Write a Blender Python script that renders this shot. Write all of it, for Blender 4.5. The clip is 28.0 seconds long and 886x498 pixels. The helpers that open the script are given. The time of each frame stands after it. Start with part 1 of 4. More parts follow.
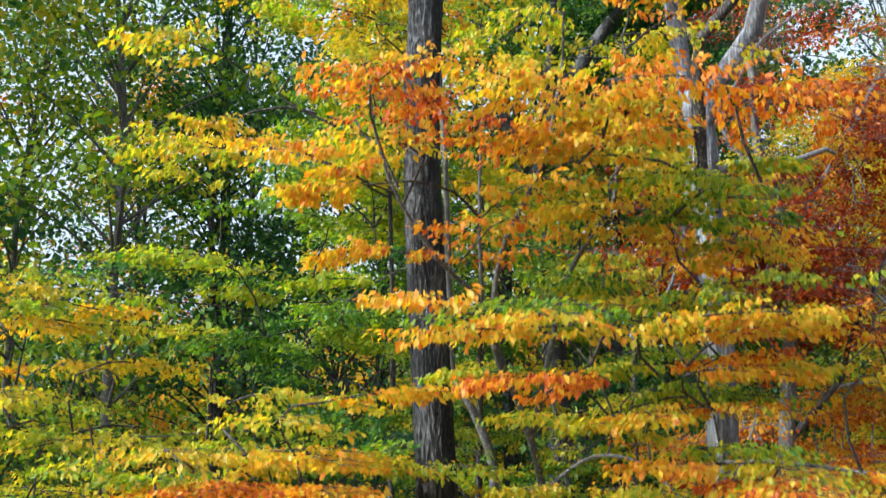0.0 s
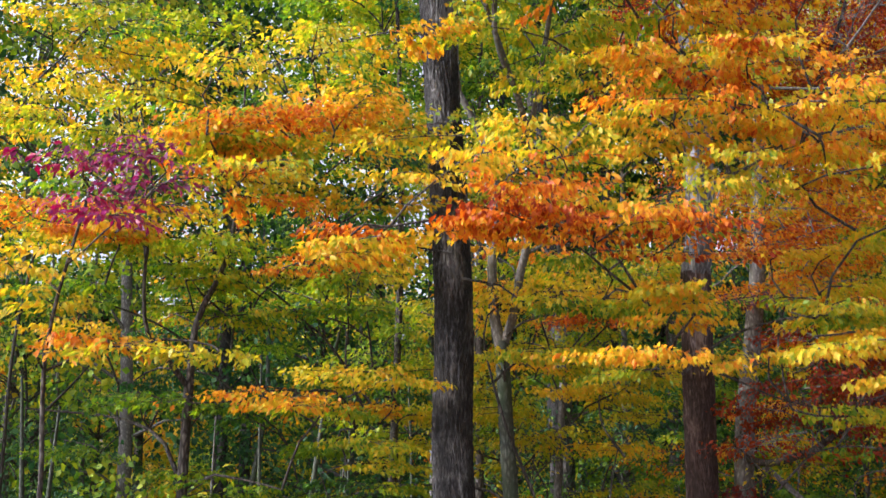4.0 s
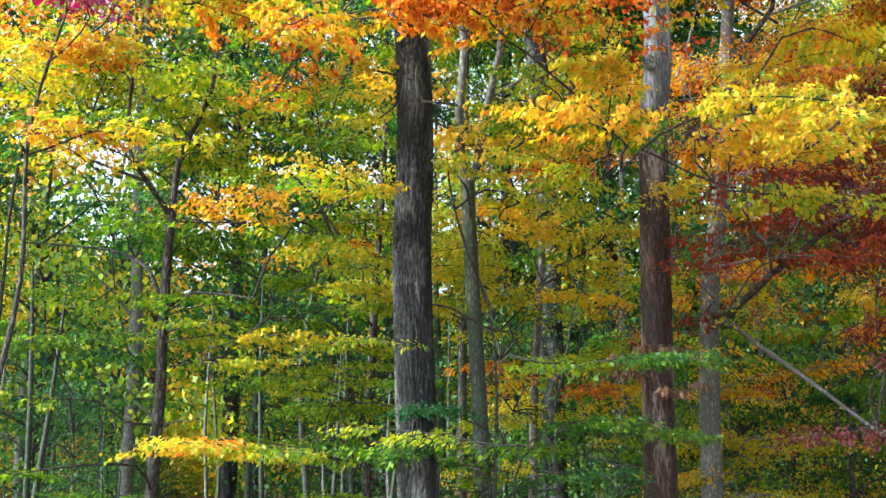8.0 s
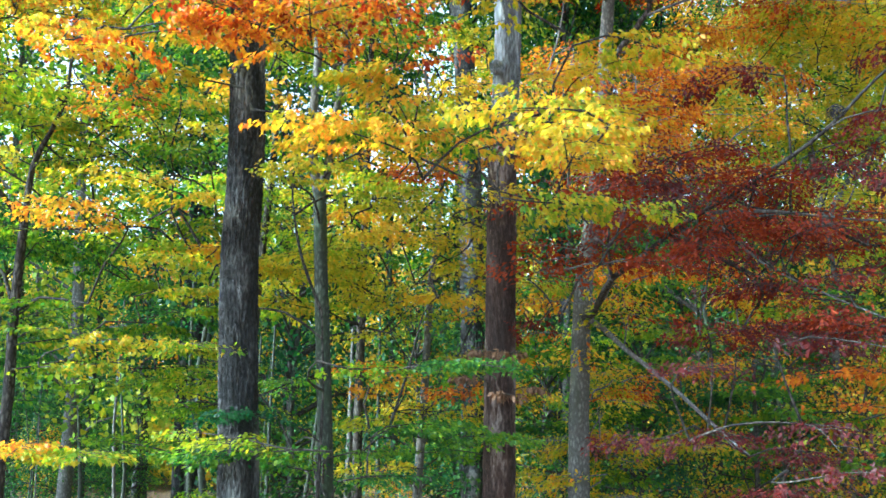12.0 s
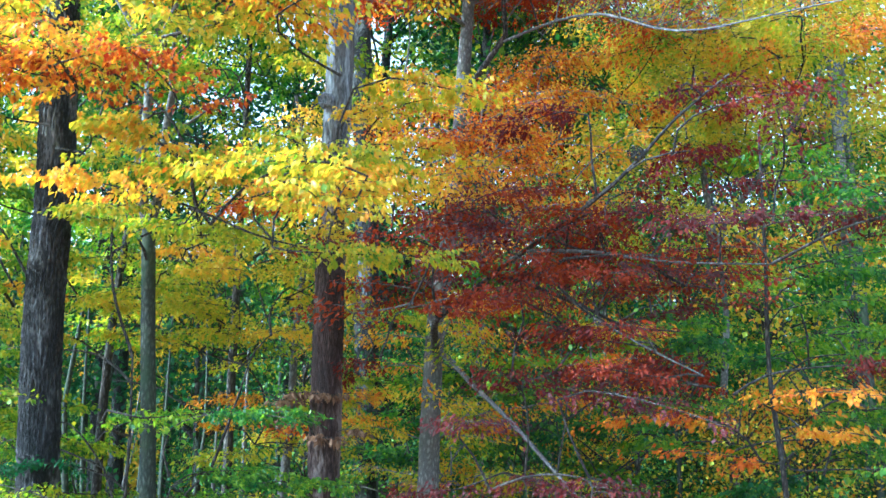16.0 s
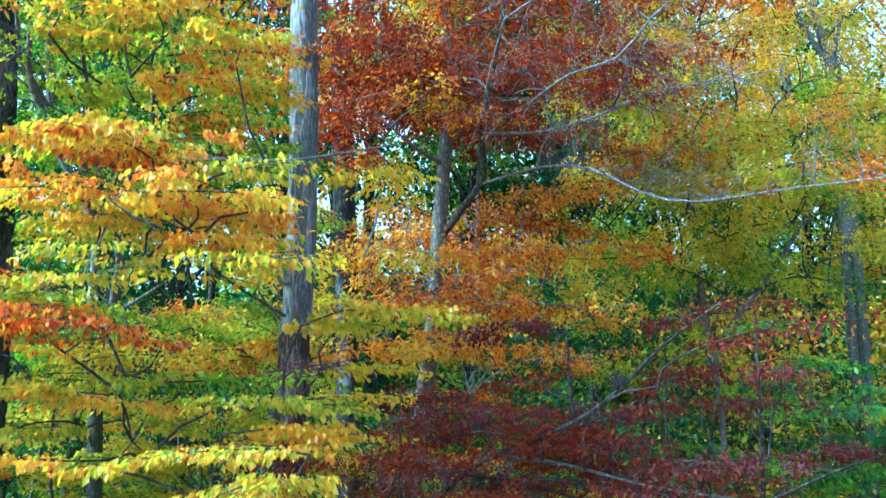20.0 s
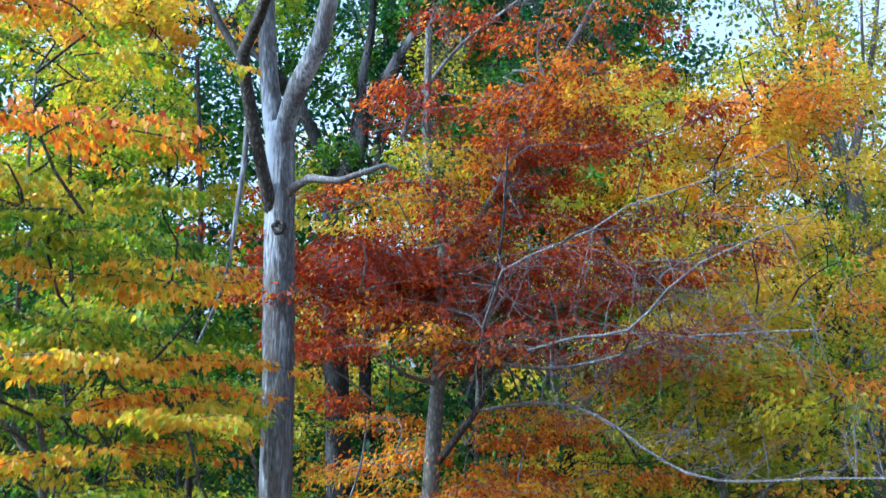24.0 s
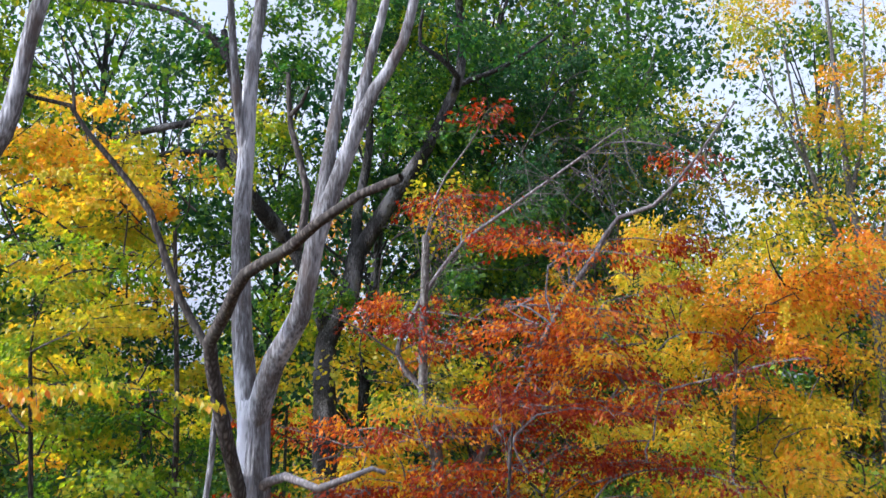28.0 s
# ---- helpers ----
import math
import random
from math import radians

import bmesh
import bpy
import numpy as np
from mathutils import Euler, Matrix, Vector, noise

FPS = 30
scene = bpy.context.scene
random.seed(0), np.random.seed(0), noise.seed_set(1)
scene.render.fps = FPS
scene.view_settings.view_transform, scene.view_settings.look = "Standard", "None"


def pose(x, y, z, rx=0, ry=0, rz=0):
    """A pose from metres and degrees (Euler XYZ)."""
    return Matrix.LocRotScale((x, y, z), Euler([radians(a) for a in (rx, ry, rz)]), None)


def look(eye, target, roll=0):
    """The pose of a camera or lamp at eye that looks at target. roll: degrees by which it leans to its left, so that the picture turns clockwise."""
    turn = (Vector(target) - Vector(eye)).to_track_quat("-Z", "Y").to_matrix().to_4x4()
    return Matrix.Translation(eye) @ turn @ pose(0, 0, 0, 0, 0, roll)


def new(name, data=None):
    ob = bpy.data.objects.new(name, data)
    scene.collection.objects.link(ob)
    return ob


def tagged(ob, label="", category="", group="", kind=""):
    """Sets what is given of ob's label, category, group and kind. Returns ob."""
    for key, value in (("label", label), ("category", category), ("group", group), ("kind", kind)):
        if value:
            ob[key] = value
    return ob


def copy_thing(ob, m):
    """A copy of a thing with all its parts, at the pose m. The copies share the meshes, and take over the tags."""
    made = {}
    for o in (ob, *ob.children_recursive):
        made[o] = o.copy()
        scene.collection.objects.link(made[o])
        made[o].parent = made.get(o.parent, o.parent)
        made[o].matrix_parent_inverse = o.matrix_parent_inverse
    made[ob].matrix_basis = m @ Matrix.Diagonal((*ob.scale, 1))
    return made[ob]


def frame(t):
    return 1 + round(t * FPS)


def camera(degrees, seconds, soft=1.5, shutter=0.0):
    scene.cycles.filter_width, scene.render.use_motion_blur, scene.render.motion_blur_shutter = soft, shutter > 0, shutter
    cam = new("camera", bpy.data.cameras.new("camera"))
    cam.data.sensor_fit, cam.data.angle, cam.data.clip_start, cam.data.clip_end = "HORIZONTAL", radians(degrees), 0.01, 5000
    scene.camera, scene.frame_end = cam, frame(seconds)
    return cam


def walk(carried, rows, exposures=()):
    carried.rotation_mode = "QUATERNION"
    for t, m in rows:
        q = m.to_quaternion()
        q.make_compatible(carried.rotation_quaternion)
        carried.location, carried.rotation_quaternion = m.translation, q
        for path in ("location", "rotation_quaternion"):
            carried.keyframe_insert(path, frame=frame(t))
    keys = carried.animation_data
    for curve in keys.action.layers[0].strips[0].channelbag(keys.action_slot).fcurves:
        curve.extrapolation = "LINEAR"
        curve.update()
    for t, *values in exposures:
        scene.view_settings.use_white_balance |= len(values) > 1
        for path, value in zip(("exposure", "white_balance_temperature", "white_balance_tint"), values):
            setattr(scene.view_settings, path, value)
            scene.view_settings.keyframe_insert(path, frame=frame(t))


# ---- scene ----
cam = camera(46.95, 28.0, soft=1.5, shutter=0.5)
PATH = [
    (0.0, pose(0.233, 0.547, 8.969, 99.99, -0.12, 1.27)),
    (0.5, pose(0.201, 0.552, 8.479, 100.10, -0.00, 1.26)),
    (1.0, pose(0.184, 0.545, 8.003, 100.19, 0.14, 1.29)),
    (1.5, pose(0.162, 0.465, 7.543, 100.16, 0.41, 1.38)),
    (2.0, pose(0.138, 0.353, 7.076, 100.23, 0.63, 1.44)),
    (2.5, pose(0.144, 0.209, 6.613, 100.30, 0.77, 1.51)),
    (3.0, pose(0.155, 0.079, 6.136, 100.30, 0.40, 1.62)),
    (3.5, pose(0.107, -0.093, 5.704, 100.13, 0.43, 1.22)),
    (5.5, pose(-0.078, -0.690, 4.199, 100.24, 0.66, -0.03)),
    (6.0, pose(0.018, -0.604, 3.739, 100.34, 1.00, -0.50)),
    (6.5, pose(0.202, -0.512, 3.322, 100.55, 0.99, -0.78)),
    (7.0, pose(0.433, -0.495, 3.109, 100.75, 0.77, -0.72)),
    (7.5, pose(0.663, -0.532, 3.033, 100.80, 0.27, 1.04)),
    (8.0, pose(0.913, -0.598, 3.001, 100.81, -0.05, 2.79)),
    (8.5, pose(1.205, -0.651, 2.987, 100.79, -0.08, 3.57)),
    (9.0, pose(1.471, -0.648, 3.002, 100.72, -0.15, 4.49)),
    (9.5, pose(1.726, -0.656, 3.042, 100.60, -0.19, 4.83)),
    (10.0, pose(2.013, -0.637, 3.085, 100.51, -0.32, 4.84)),
    (10.5, pose(2.354, -0.616, 3.120, 100.43, -0.41, 5.00)),
    (11.0, pose(2.743, -0.595, 3.139, 100.37, -0.45, 5.14)),
    (11.5, pose(3.136, -0.578, 3.157, 100.31, -0.42, 5.24)),
    (12.0, pose(3.502, -0.583, 3.173, 100.24, -0.35, 5.20)),
    (12.5, pose(3.839, -0.557, 3.190, 100.19, -0.33, 5.05)),
    (14.5, pose(5.050, -0.427, 3.286, 100.21, -0.19, 4.90)),
    (15.0, pose(5.307, -0.367, 3.377, 100.18, -0.17, 4.97)),
    (15.5, pose(5.485, -0.283, 3.530, 100.13, -0.19, 4.99)),
    (16.0, pose(5.681, -0.192, 3.753, 100.05, -0.16, 5.14)),
    (16.5, pose(5.859, -0.110, 3.978, 99.93, -0.01, 5.32)),
    (17.0, pose(5.987, -0.033, 4.218, 99.88, -0.01, 5.35)),
    (17.5, pose(6.059, 0.046, 4.460, 99.84, 0.03, 5.25)),
    (18.0, pose(6.097, 0.108, 4.795, 99.54, 0.10, 5.25)),
    (18.5, pose(6.085, 0.187, 5.162, 99.56, 0.03, 5.33)),
    (19.0, pose(6.066, 0.258, 5.544, 99.43, -0.12, 5.38)),
    (19.5, pose(6.052, 0.364, 5.926, 99.32, -0.18, 5.39)),
    (20.0, pose(6.042, 0.461, 6.308, 99.31, -0.18, 5.42)),
    (20.5, pose(6.052, 0.521, 6.612, 99.38, -0.23, 5.52)),
    (21.0, pose(6.078, 0.609, 6.959, 99.50, -0.22, 5.68)),
    (21.5, pose(6.109, 0.697, 7.290, 99.85, -0.30, 5.80)),
    (23.5, pose(6.137, 1.228, 8.928, 99.93, -0.08, 5.87)),
    (24.0, pose(6.130, 1.347, 9.357, 99.82, -0.11, 5.83)),
    (24.5, pose(6.119, 1.460, 9.754, 99.83, -0.33, 5.79)),
    (25.0, pose(6.127, 1.577, 10.158, 99.83, -0.41, 5.84)),
    (25.5, pose(6.127, 1.692, 10.551, 99.89, -0.37, 5.87)),
    (26.0, pose(6.112, 1.825, 10.941, 100.00, -0.37, 5.87)),
    (26.5, pose(6.097, 1.934, 11.345, 99.97, -0.36, 5.88)),
    (27.0, pose(6.109, 2.022, 11.762, 99.89, -0.32, 5.97)),
    (27.5, pose(6.109, 2.121, 12.186, 99.75, -0.37, 5.99)),
    (28.0, pose(6.105, 2.239, 12.587, 99.72, -0.44, 6.00)),
]
walk(cam, PATH, [(t, stops, kelvin, tint) for t, stops, kelvin, tint in (
    (0, 0.42, 5300, 6), (3.5, 0.53, 5700, 24), (5.5, 1.07, 5150, -9), (7, 1.28, 5050, -9), (8.2, 1.3, 5350, 3), (9, 1.3, 5500, 14), (10.6, 1.38, 5500, 16), (11.4, 1.47, 4800, -4), (12.5, 1.47, 4650, -7),
    (14.5, 1.6, 4600, -6), (15.5, 1.6, 4400, -5), (17, 1.52, 4250, -6), (18.2, 1.36, 4250, -1), (19.2, 1.24, 4150, -4), (20, 1.17, 3900, -15), (21.5, 0.96, 3900, -15), (23.5, 0.66, 4300, 0), (26, 0.45, 4650, 7), (28, 0.37, 5250, 17))])

# ---- light ----
SUN_AZ, SUN_EL = 248.0, 33.0          # degrees clockwise from north (+y), and above the horizon
world = bpy.data.worlds.new("autumn_sky")
scene.world = world
world.use_nodes = True
wn = world.node_tree.nodes
sky = wn.new("ShaderNodeTexSky")
sky.sky_type = "NISHITA"
sky.sun_disc = False
sky.sun_elevation = radians(SUN_EL)
sky.sun_rotation = radians(SUN_AZ)
sky.air_density, sky.dust_density, sky.ozone_density = 1.0, 5.0, 1.0
haze = wn.new("ShaderNodeHueSaturation")   # thin white haze over the blue
haze.inputs["Saturation"].default_value, haze.inputs["Value"].default_value = 0.12, 1.5
world.node_tree.links.new(sky.outputs["Color"], haze.inputs["Color"])
world.node_tree.links.new(haze.outputs["Color"], wn["Background"].inputs["Color"])
wn["Background"].inputs["Strength"].default_value = 0.17
sun = new("sun", bpy.data.lights.new("sun", "SUN"))
sun.data.energy, sun.data.angle, sun.data.color = 4.0, radians(0.6), (1.0, 0.87, 0.68)
sd = Vector((math.sin(radians(SUN_AZ)) * math.cos(radians(SUN_EL)), math.cos(radians(SUN_AZ)) * math.cos(radians(SUN_EL)), math.sin(radians(SUN_EL))))
sun.matrix_world = look(sd * 60, (0, 0, 0))


# ---- materials ----
def material(name):
    m = bpy.data.materials.new(name)
    m.use_nodes = True
    nt = m.node_tree
    return m, nt, nt.nodes["Principled BSDF"], nt.nodes.new, nt.links.new


def ramp(node, stops):
    cr = node.color_ramp
    while len(cr.elements) < len(stops):
        cr.elements.new(0.5)
    for e, (p, c) in zip(cr.elements, stops):
        e.position, e.color = p, (*c, 1)


def leaf_material(name, stops, spread, through_light=0.6, rough=0.45, gloss=0.35):
    """Leaves: the autumn stage stored with each leaf picks the colour; each leaf differs a little, and light shines through."""
    m, nt, bsdf, node, link = material(name)
    stage = node("ShaderNodeAttribute")
    stage.attribute_name = "stage"
    geo = node("ShaderNodeNewGeometry")
    mul = node("ShaderNodeMath"); mul.operation = "MULTIPLY_ADD"
    mul.inputs[1].default_value, mul.inputs[2].default_value = spread, -spread / 2
    link(geo.outputs["Random Per Island"], mul.inputs[0])
    obj = node("ShaderNodeObjectInfo")
    mul2 = node("ShaderNodeMath"); mul2.operation = "MULTIPLY_ADD"
    mul2.inputs[1].default_value, mul2.inputs[2].default_value = spread * 0.6, -spread * 0.3
    link(obj.outputs["Random"], mul2.inputs[0])
    add = node("ShaderNodeMath"); add.operation = "ADD"
    link(stage.outputs["Fac"], add.inputs[0]); link(mul.outputs[0], add.inputs[1])
    add2 = node("ShaderNodeMath"); add2.operation = "ADD"
    link(add.outputs[0], add2.inputs[0]); link(mul2.outputs[0], add2.inputs[1])
    cr = node("ShaderNodeValToRGB")
    ramp(cr, stops)
    link(add2.outputs[0], cr.inputs["Fac"])
    tex = node("ShaderNodeTexNoise")
    tex.inputs["Scale"].default_value = 60
    co = node("ShaderNodeTexCoord")
    link(co.outputs["Object"], tex.inputs["Vector"])
    hsv = node("ShaderNodeHueSaturation")
    val = node("ShaderNodeMapRange")
    val.inputs["To Min"].default_value, val.inputs["To Max"].default_value = 0.7, 1.3
    link(tex.outputs["Fac"], val.inputs["Value"])
    link(val.outputs["Result"], hsv.inputs["Value"])
    link(cr.outputs["Color"], hsv.inputs["Color"])
    link(hsv.outputs["Color"], bsdf.inputs["Base Color"])
    bsdf.inputs["Roughness"].default_value = rough
    bsdf.inputs["Specular IOR Level"].default_value = gloss
    tr = node("ShaderNodeBsdfTranslucent")
    gain = node("ShaderNodeHueSaturation")
    gain.inputs["Saturation"].default_value, gain.inputs["Value"].default_value = 1.1, 1.3
    link(hsv.outputs["Color"], gain.inputs["Color"])
    link(gain.outputs["Color"], tr.inputs["Color"])
    mix = node("ShaderNodeMixShader")
    mix.inputs["Fac"].default_value = through_light
    link(bsdf.outputs["BSDF"], mix.inputs[1]); link(tr.outputs["BSDF"], mix.inputs[2])
    link(mix.outputs["Shader"], nt.nodes["Material Output"].inputs["Surface"])
    return m


AUTUMN = [(0.0, (0.021, 0.068, 0.022)), (0.13, (0.07, 0.165, 0.023)), (0.28, (0.21, 0.31, 0.018)), (0.42, (0.44, 0.40, 0.016)), (0.55, (0.63, 0.42, 0.014)),
          (0.67, (0.66, 0.30, 0.012)), (0.78, (0.58, 0.165, 0.01)), (0.90, (0.38, 0.07, 0.012)), (1.0, (0.22, 0.03, 0.014))]
WINE = [(0.0, (0.26, 0.045, 0.013)), (0.3, (0.17, 0.027, 0.014)), (0.6, (0.105, 0.018, 0.017)), (0.85, (0.085, 0.024, 0.027)), (1.0, (0.12, 0.06, 0.06))]
PURPLE = [(0.0, (0.34, 0.012, 0.05)), (0.5, (0.27, 0.014, 0.06)), (1.0, (0.16, 0.03, 0.10))]
leaf_autumn = leaf_material("leaf_autumn", AUTUMN, 0.16)
leaf_wine = leaf_material("leaf_wine", WINE, 0.5, 0.5, 0.6, 0.2)
leaf_purple = leaf_material("leaf_purple", PURPLE, 0.8, 0.35)
leaf_dry = leaf_material("leaf_dry", [(0.0, (0.10, 0.05, 0.025)), (1.0, (0.26, 0.15, 0.08))], 0.8, 0.2, 0.7)
leaf_far = leaf_material("leaf_far", AUTUMN, 0.22, 0.4, 0.6)


def bark_material(name, dark, mid, light, scale, stretch, depth, blotch=0.4, blotch_color=(0.3, 0.3, 0.27), furrow=1.0, warped=0.25, cover=0.5):
    m, nt, bsdf, node, link = material(name)
    co = node("ShaderNodeTexCoord")
    mp = node("ShaderNodeMapping")
    mp.inputs["Scale"].default_value = (scale, scale, scale / stretch)
    link(co.outputs["Object"], mp.inputs["Vector"])
    warp = node("ShaderNodeTexNoise"); warp.inputs["Scale"].default_value = 1.3; warp.inputs["Detail"].default_value = 3
    link(mp.outputs["Vector"], warp.inputs["Vector"])
    mixv = node("ShaderNodeMixRGB"); mixv.inputs["Fac"].default_value = warped
    link(mp.outputs["Vector"], mixv.inputs[1]); link(warp.outputs["Color"], mixv.inputs[2])
    vor = node("ShaderNodeTexVoronoi"); vor.feature = "DISTANCE_TO_EDGE"; vor.inputs["Scale"].default_value = 1.0
    link(mixv.outputs[0], vor.inputs["Vector"])
    fine = node("ShaderNodeTexNoise"); fine.inputs["Scale"].default_value = 2.0; fine.inputs["Detail"].default_value = 8; fine.inputs["Roughness"].default_value = 0.65
    link(mp.outputs["Vector"], fine.inputs["Vector"])
    hgt = node("ShaderNodeMath"); hgt.operation = "MULTIPLY_ADD"; hgt.inputs[1].default_value = 0.5
    edge = node("ShaderNodeMapRange"); edge.inputs["From Max"].default_value = 0.35; edge.inputs["To Min"].default_value = 1 - furrow
    link(vor.outputs["Distance"], edge.inputs["Value"])
    link(fine.outputs["Fac"], hgt.inputs[0]); link(edge.outputs["Result"], hgt.inputs[2])
    cr = node("ShaderNodeValToRGB")
    ramp(cr, [(0.14, dark), (0.5, mid), (0.78, light)])
    level = node("ShaderNodeMapRange"); level.inputs["From Min"].default_value, level.inputs["From Max"].default_value = 1 - furrow, 1.5
    link(hgt.outputs[0], level.inputs["Value"]); link(level.outputs["Result"], cr.inputs["Fac"])
    mp2 = node("ShaderNodeMapping"); mp2.inputs["Scale"].default_value = (4.5, 4.5, 1.3)
    link(co.outputs["Object"], mp2.inputs["Vector"])
    big = node("ShaderNodeTexNoise"); big.inputs["Scale"].default_value = 1.0; big.inputs["Detail"].default_value = 6; big.inputs["Roughness"].default_value = 0.6
    link(mp2.outputs["Vector"], big.inputs["Vector"])
    spot = node("ShaderNodeMapRange"); spot.inputs["From Min"].default_value = cover; spot.inputs["From Max"].default_value = cover + 0.16; spot.inputs["To Max"].default_value = blotch
    link(big.outputs["Fac"], spot.inputs["Value"])
    mix = node("ShaderNodeMixRGB")
    mix.inputs[2].default_value = (*blotch_color, 1)
    link(spot.outputs["Result"], mix.inputs["Fac"]); link(cr.outputs["Color"], mix.inputs[1])
    link(mix.outputs[0], bsdf.inputs["Base Color"])
    bump = node("ShaderNodeBump"); bump.inputs["Strength"].default_value = 0.9; bump.inputs["Distance"].default_value = depth
    link(hgt.outputs[0], bump.inputs["Height"]); link(bump.outputs["Normal"], bsdf.inputs["Normal"])
    bsdf.inputs["Roughness"].default_value = 0.85
    bsdf.inputs["Specular IOR Level"].default_value = 0.2
    return m


bark_oak = bark_material("bark_oak", (0.012, 0.0115, 0.011), (0.052, 0.05, 0.048), (0.13, 0.127, 0.122), 24, 3.2, 0.05, 0.12, (0.13, 0.13, 0.127), 1.0, 0.9)
bark_dead = bark_material("bark_dead", (0.02, 0.013, 0.011), (0.085, 0.054, 0.042), (0.22, 0.17, 0.145), 22, 4.0, 0.03, 0.55, (0.045, 0.022, 0.016), 1.0, 0.9)
wood_grey = bark_material("wood_grey", (0.04, 0.034, 0.03), (0.2, 0.2, 0.202), (0.38, 0.38, 0.388), 26, 6, 0.02, 0.85, (0.1, 0.078, 0.065), 0.75, 0.9, 0.5)
bark_smooth = bark_material("bark_smooth", (0.035, 0.032, 0.029), (0.115, 0.107, 0.094), (0.27, 0.26, 0.232), 26, 2.2, 0.006, 0.7, (0.07, 0.075, 0.055), 0.2)
bark_moss = bark_material("bark_moss", (0.02, 0.023, 0.017), (0.05, 0.056, 0.042), (0.13, 0.135, 0.11), 26, 2.6, 0.006, 0.6, (0.05, 0.075, 0.035), 0.25)
bark_twig = bark_material("bark_twig", (0.018, 0.015, 0.013), (0.048, 0.04, 0.033), (0.1, 0.088, 0.074), 30, 3, 0.004, 0.3, (0.12, 0.12, 0.1))
bark_pale = bark_material("bark_pale", (0.07, 0.064, 0.06), (0.16, 0.148, 0.14), (0.29, 0.275, 0.26), 30, 3, 0.004, 0.4, (0.085, 0.06, 0.058), 0.3)
bark_bare = bark_material("bark_bare", (0.05, 0.043, 0.04), (0.12, 0.105, 0.098), (0.21, 0.19, 0.178), 30, 3, 0.003, 0.3, (0.08, 0.055, 0.052), 0.3)


def ground_material():
    m, nt, bsdf, node, link = material("leaf_litter")
    co = node("ShaderNodeTexCoord")
    vor = node("ShaderNodeTexVoronoi"); vor.inputs["Scale"].default_value = 19
    link(co.outputs["Object"], vor.inputs["Vector"])
    cr = node("ShaderNodeValToRGB")
    ramp(cr, [(0.0, (0.05, 0.03, 0.018)), (0.4, (0.13, 0.07, 0.03)), (0.75, (0.22, 0.12, 0.045)), (1.0, (0.3, 0.2, 0.06))])
    sep = node("ShaderNodeSeparateColor")
    link(vor.outputs["Color"], sep.inputs["Color"]); link(sep.outputs[0], cr.inputs["Fac"])
    big = node("ShaderNodeTexNoise"); big.inputs["Scale"].default_value = 0.35; big.inputs["Detail"].default_value = 5
    link(co.outputs["Object"], big.inputs["Vector"])
    mix = node("ShaderNodeMixRGB"); mix.blend_type = "MULTIPLY"; mix.inputs["Fac"].default_value = 0.6
    link(cr.outputs["Color"], mix.inputs[1]); link(big.outputs["Fac"], mix.inputs[2])
    link(mix.outputs[0], bsdf.inputs["Base Color"])
    bump = node("ShaderNodeBump"); bump.inputs["Distance"].default_value = 0.012
    link(vor.outputs["Distance"], bump.inputs["Height"]); link(bump.outputs["Normal"], bsdf.inputs["Normal"])
    bsdf.inputs["Roughness"].default_value = 0.9
    return m


litter = ground_material()


# ---- builders ----
RNG = np.random.default_rng(7)


def mesh_of(name, verts, faces, mats, stage=None, smooth=False, slots=None):
    """A mesh from arrays; stage is a number for each vertex, slots a material index for each face."""
    verts, faces = np.asarray(verts, np.float32), np.asarray(faces, np.int32)
    k = faces.shape[1]
    me = bpy.data.meshes.new(name)
    me.vertices.add(len(verts)); me.loops.add(faces.size); me.polygons.add(len(faces))
    me.vertices.foreach_set("co", verts.ravel())
    me.polygons.foreach_set("loop_start", np.arange(0, faces.size, k, dtype=np.int32))
    me.loops.foreach_set("vertex_index", faces.ravel())
    for m in mats:
        me.materials.append(m)
    if slots is not None:
        me.polygons.foreach_set("material_index", np.asarray(slots, np.int32))
    if smooth:
        me.polygons.foreach_set("use_smooth", np.ones(len(faces), bool))
    if stage is not None:
        me.attributes.new("stage", "FLOAT", "POINT").data.foreach_set("value", np.asarray(stage, np.float32))
    me.update(calc_edges=True)
    return me


def part(name, me, parent, label=""):
    ob = new(name, me)
    ob.parent = parent
    ob.matrix_parent_inverse = Matrix.Identity(4)
    if label:
        ob["label"] = label
    return ob


def glide(points, step):
    """A smooth line through the points, about step apart."""
    p = np.asarray(points, float)
    if len(p) < 3:
        n = max(2, int(np.linalg.norm(p[-1] - p[0]) / step) + 1)
        return p[0] + (p[-1] - p[0]) * np.linspace(0, 1, n)[:, None], np.linspace(0, 1, n)
    q = np.vstack([2 * p[0] - p[1], p, 2 * p[-1] - p[-2]])
    out, at, total = [], [], len(p) - 1
    for i in range(total):
        a, b, c, d = q[i:i + 4]
        n = max(1, int(np.linalg.norm(c - b) / step))
        u = np.linspace(0, 1, n, endpoint=False)[:, None]
        out.append(0.5 * (2 * b + (c - a) * u + (2 * a - 5 * b + 4 * c - d) * u ** 2 + (3 * b - a - 3 * c + d) * u ** 3))
        at.append((i + u[:, 0]) / total)
    return np.vstack(out + [p[-1:]]), np.concatenate(at + [[1.0]])


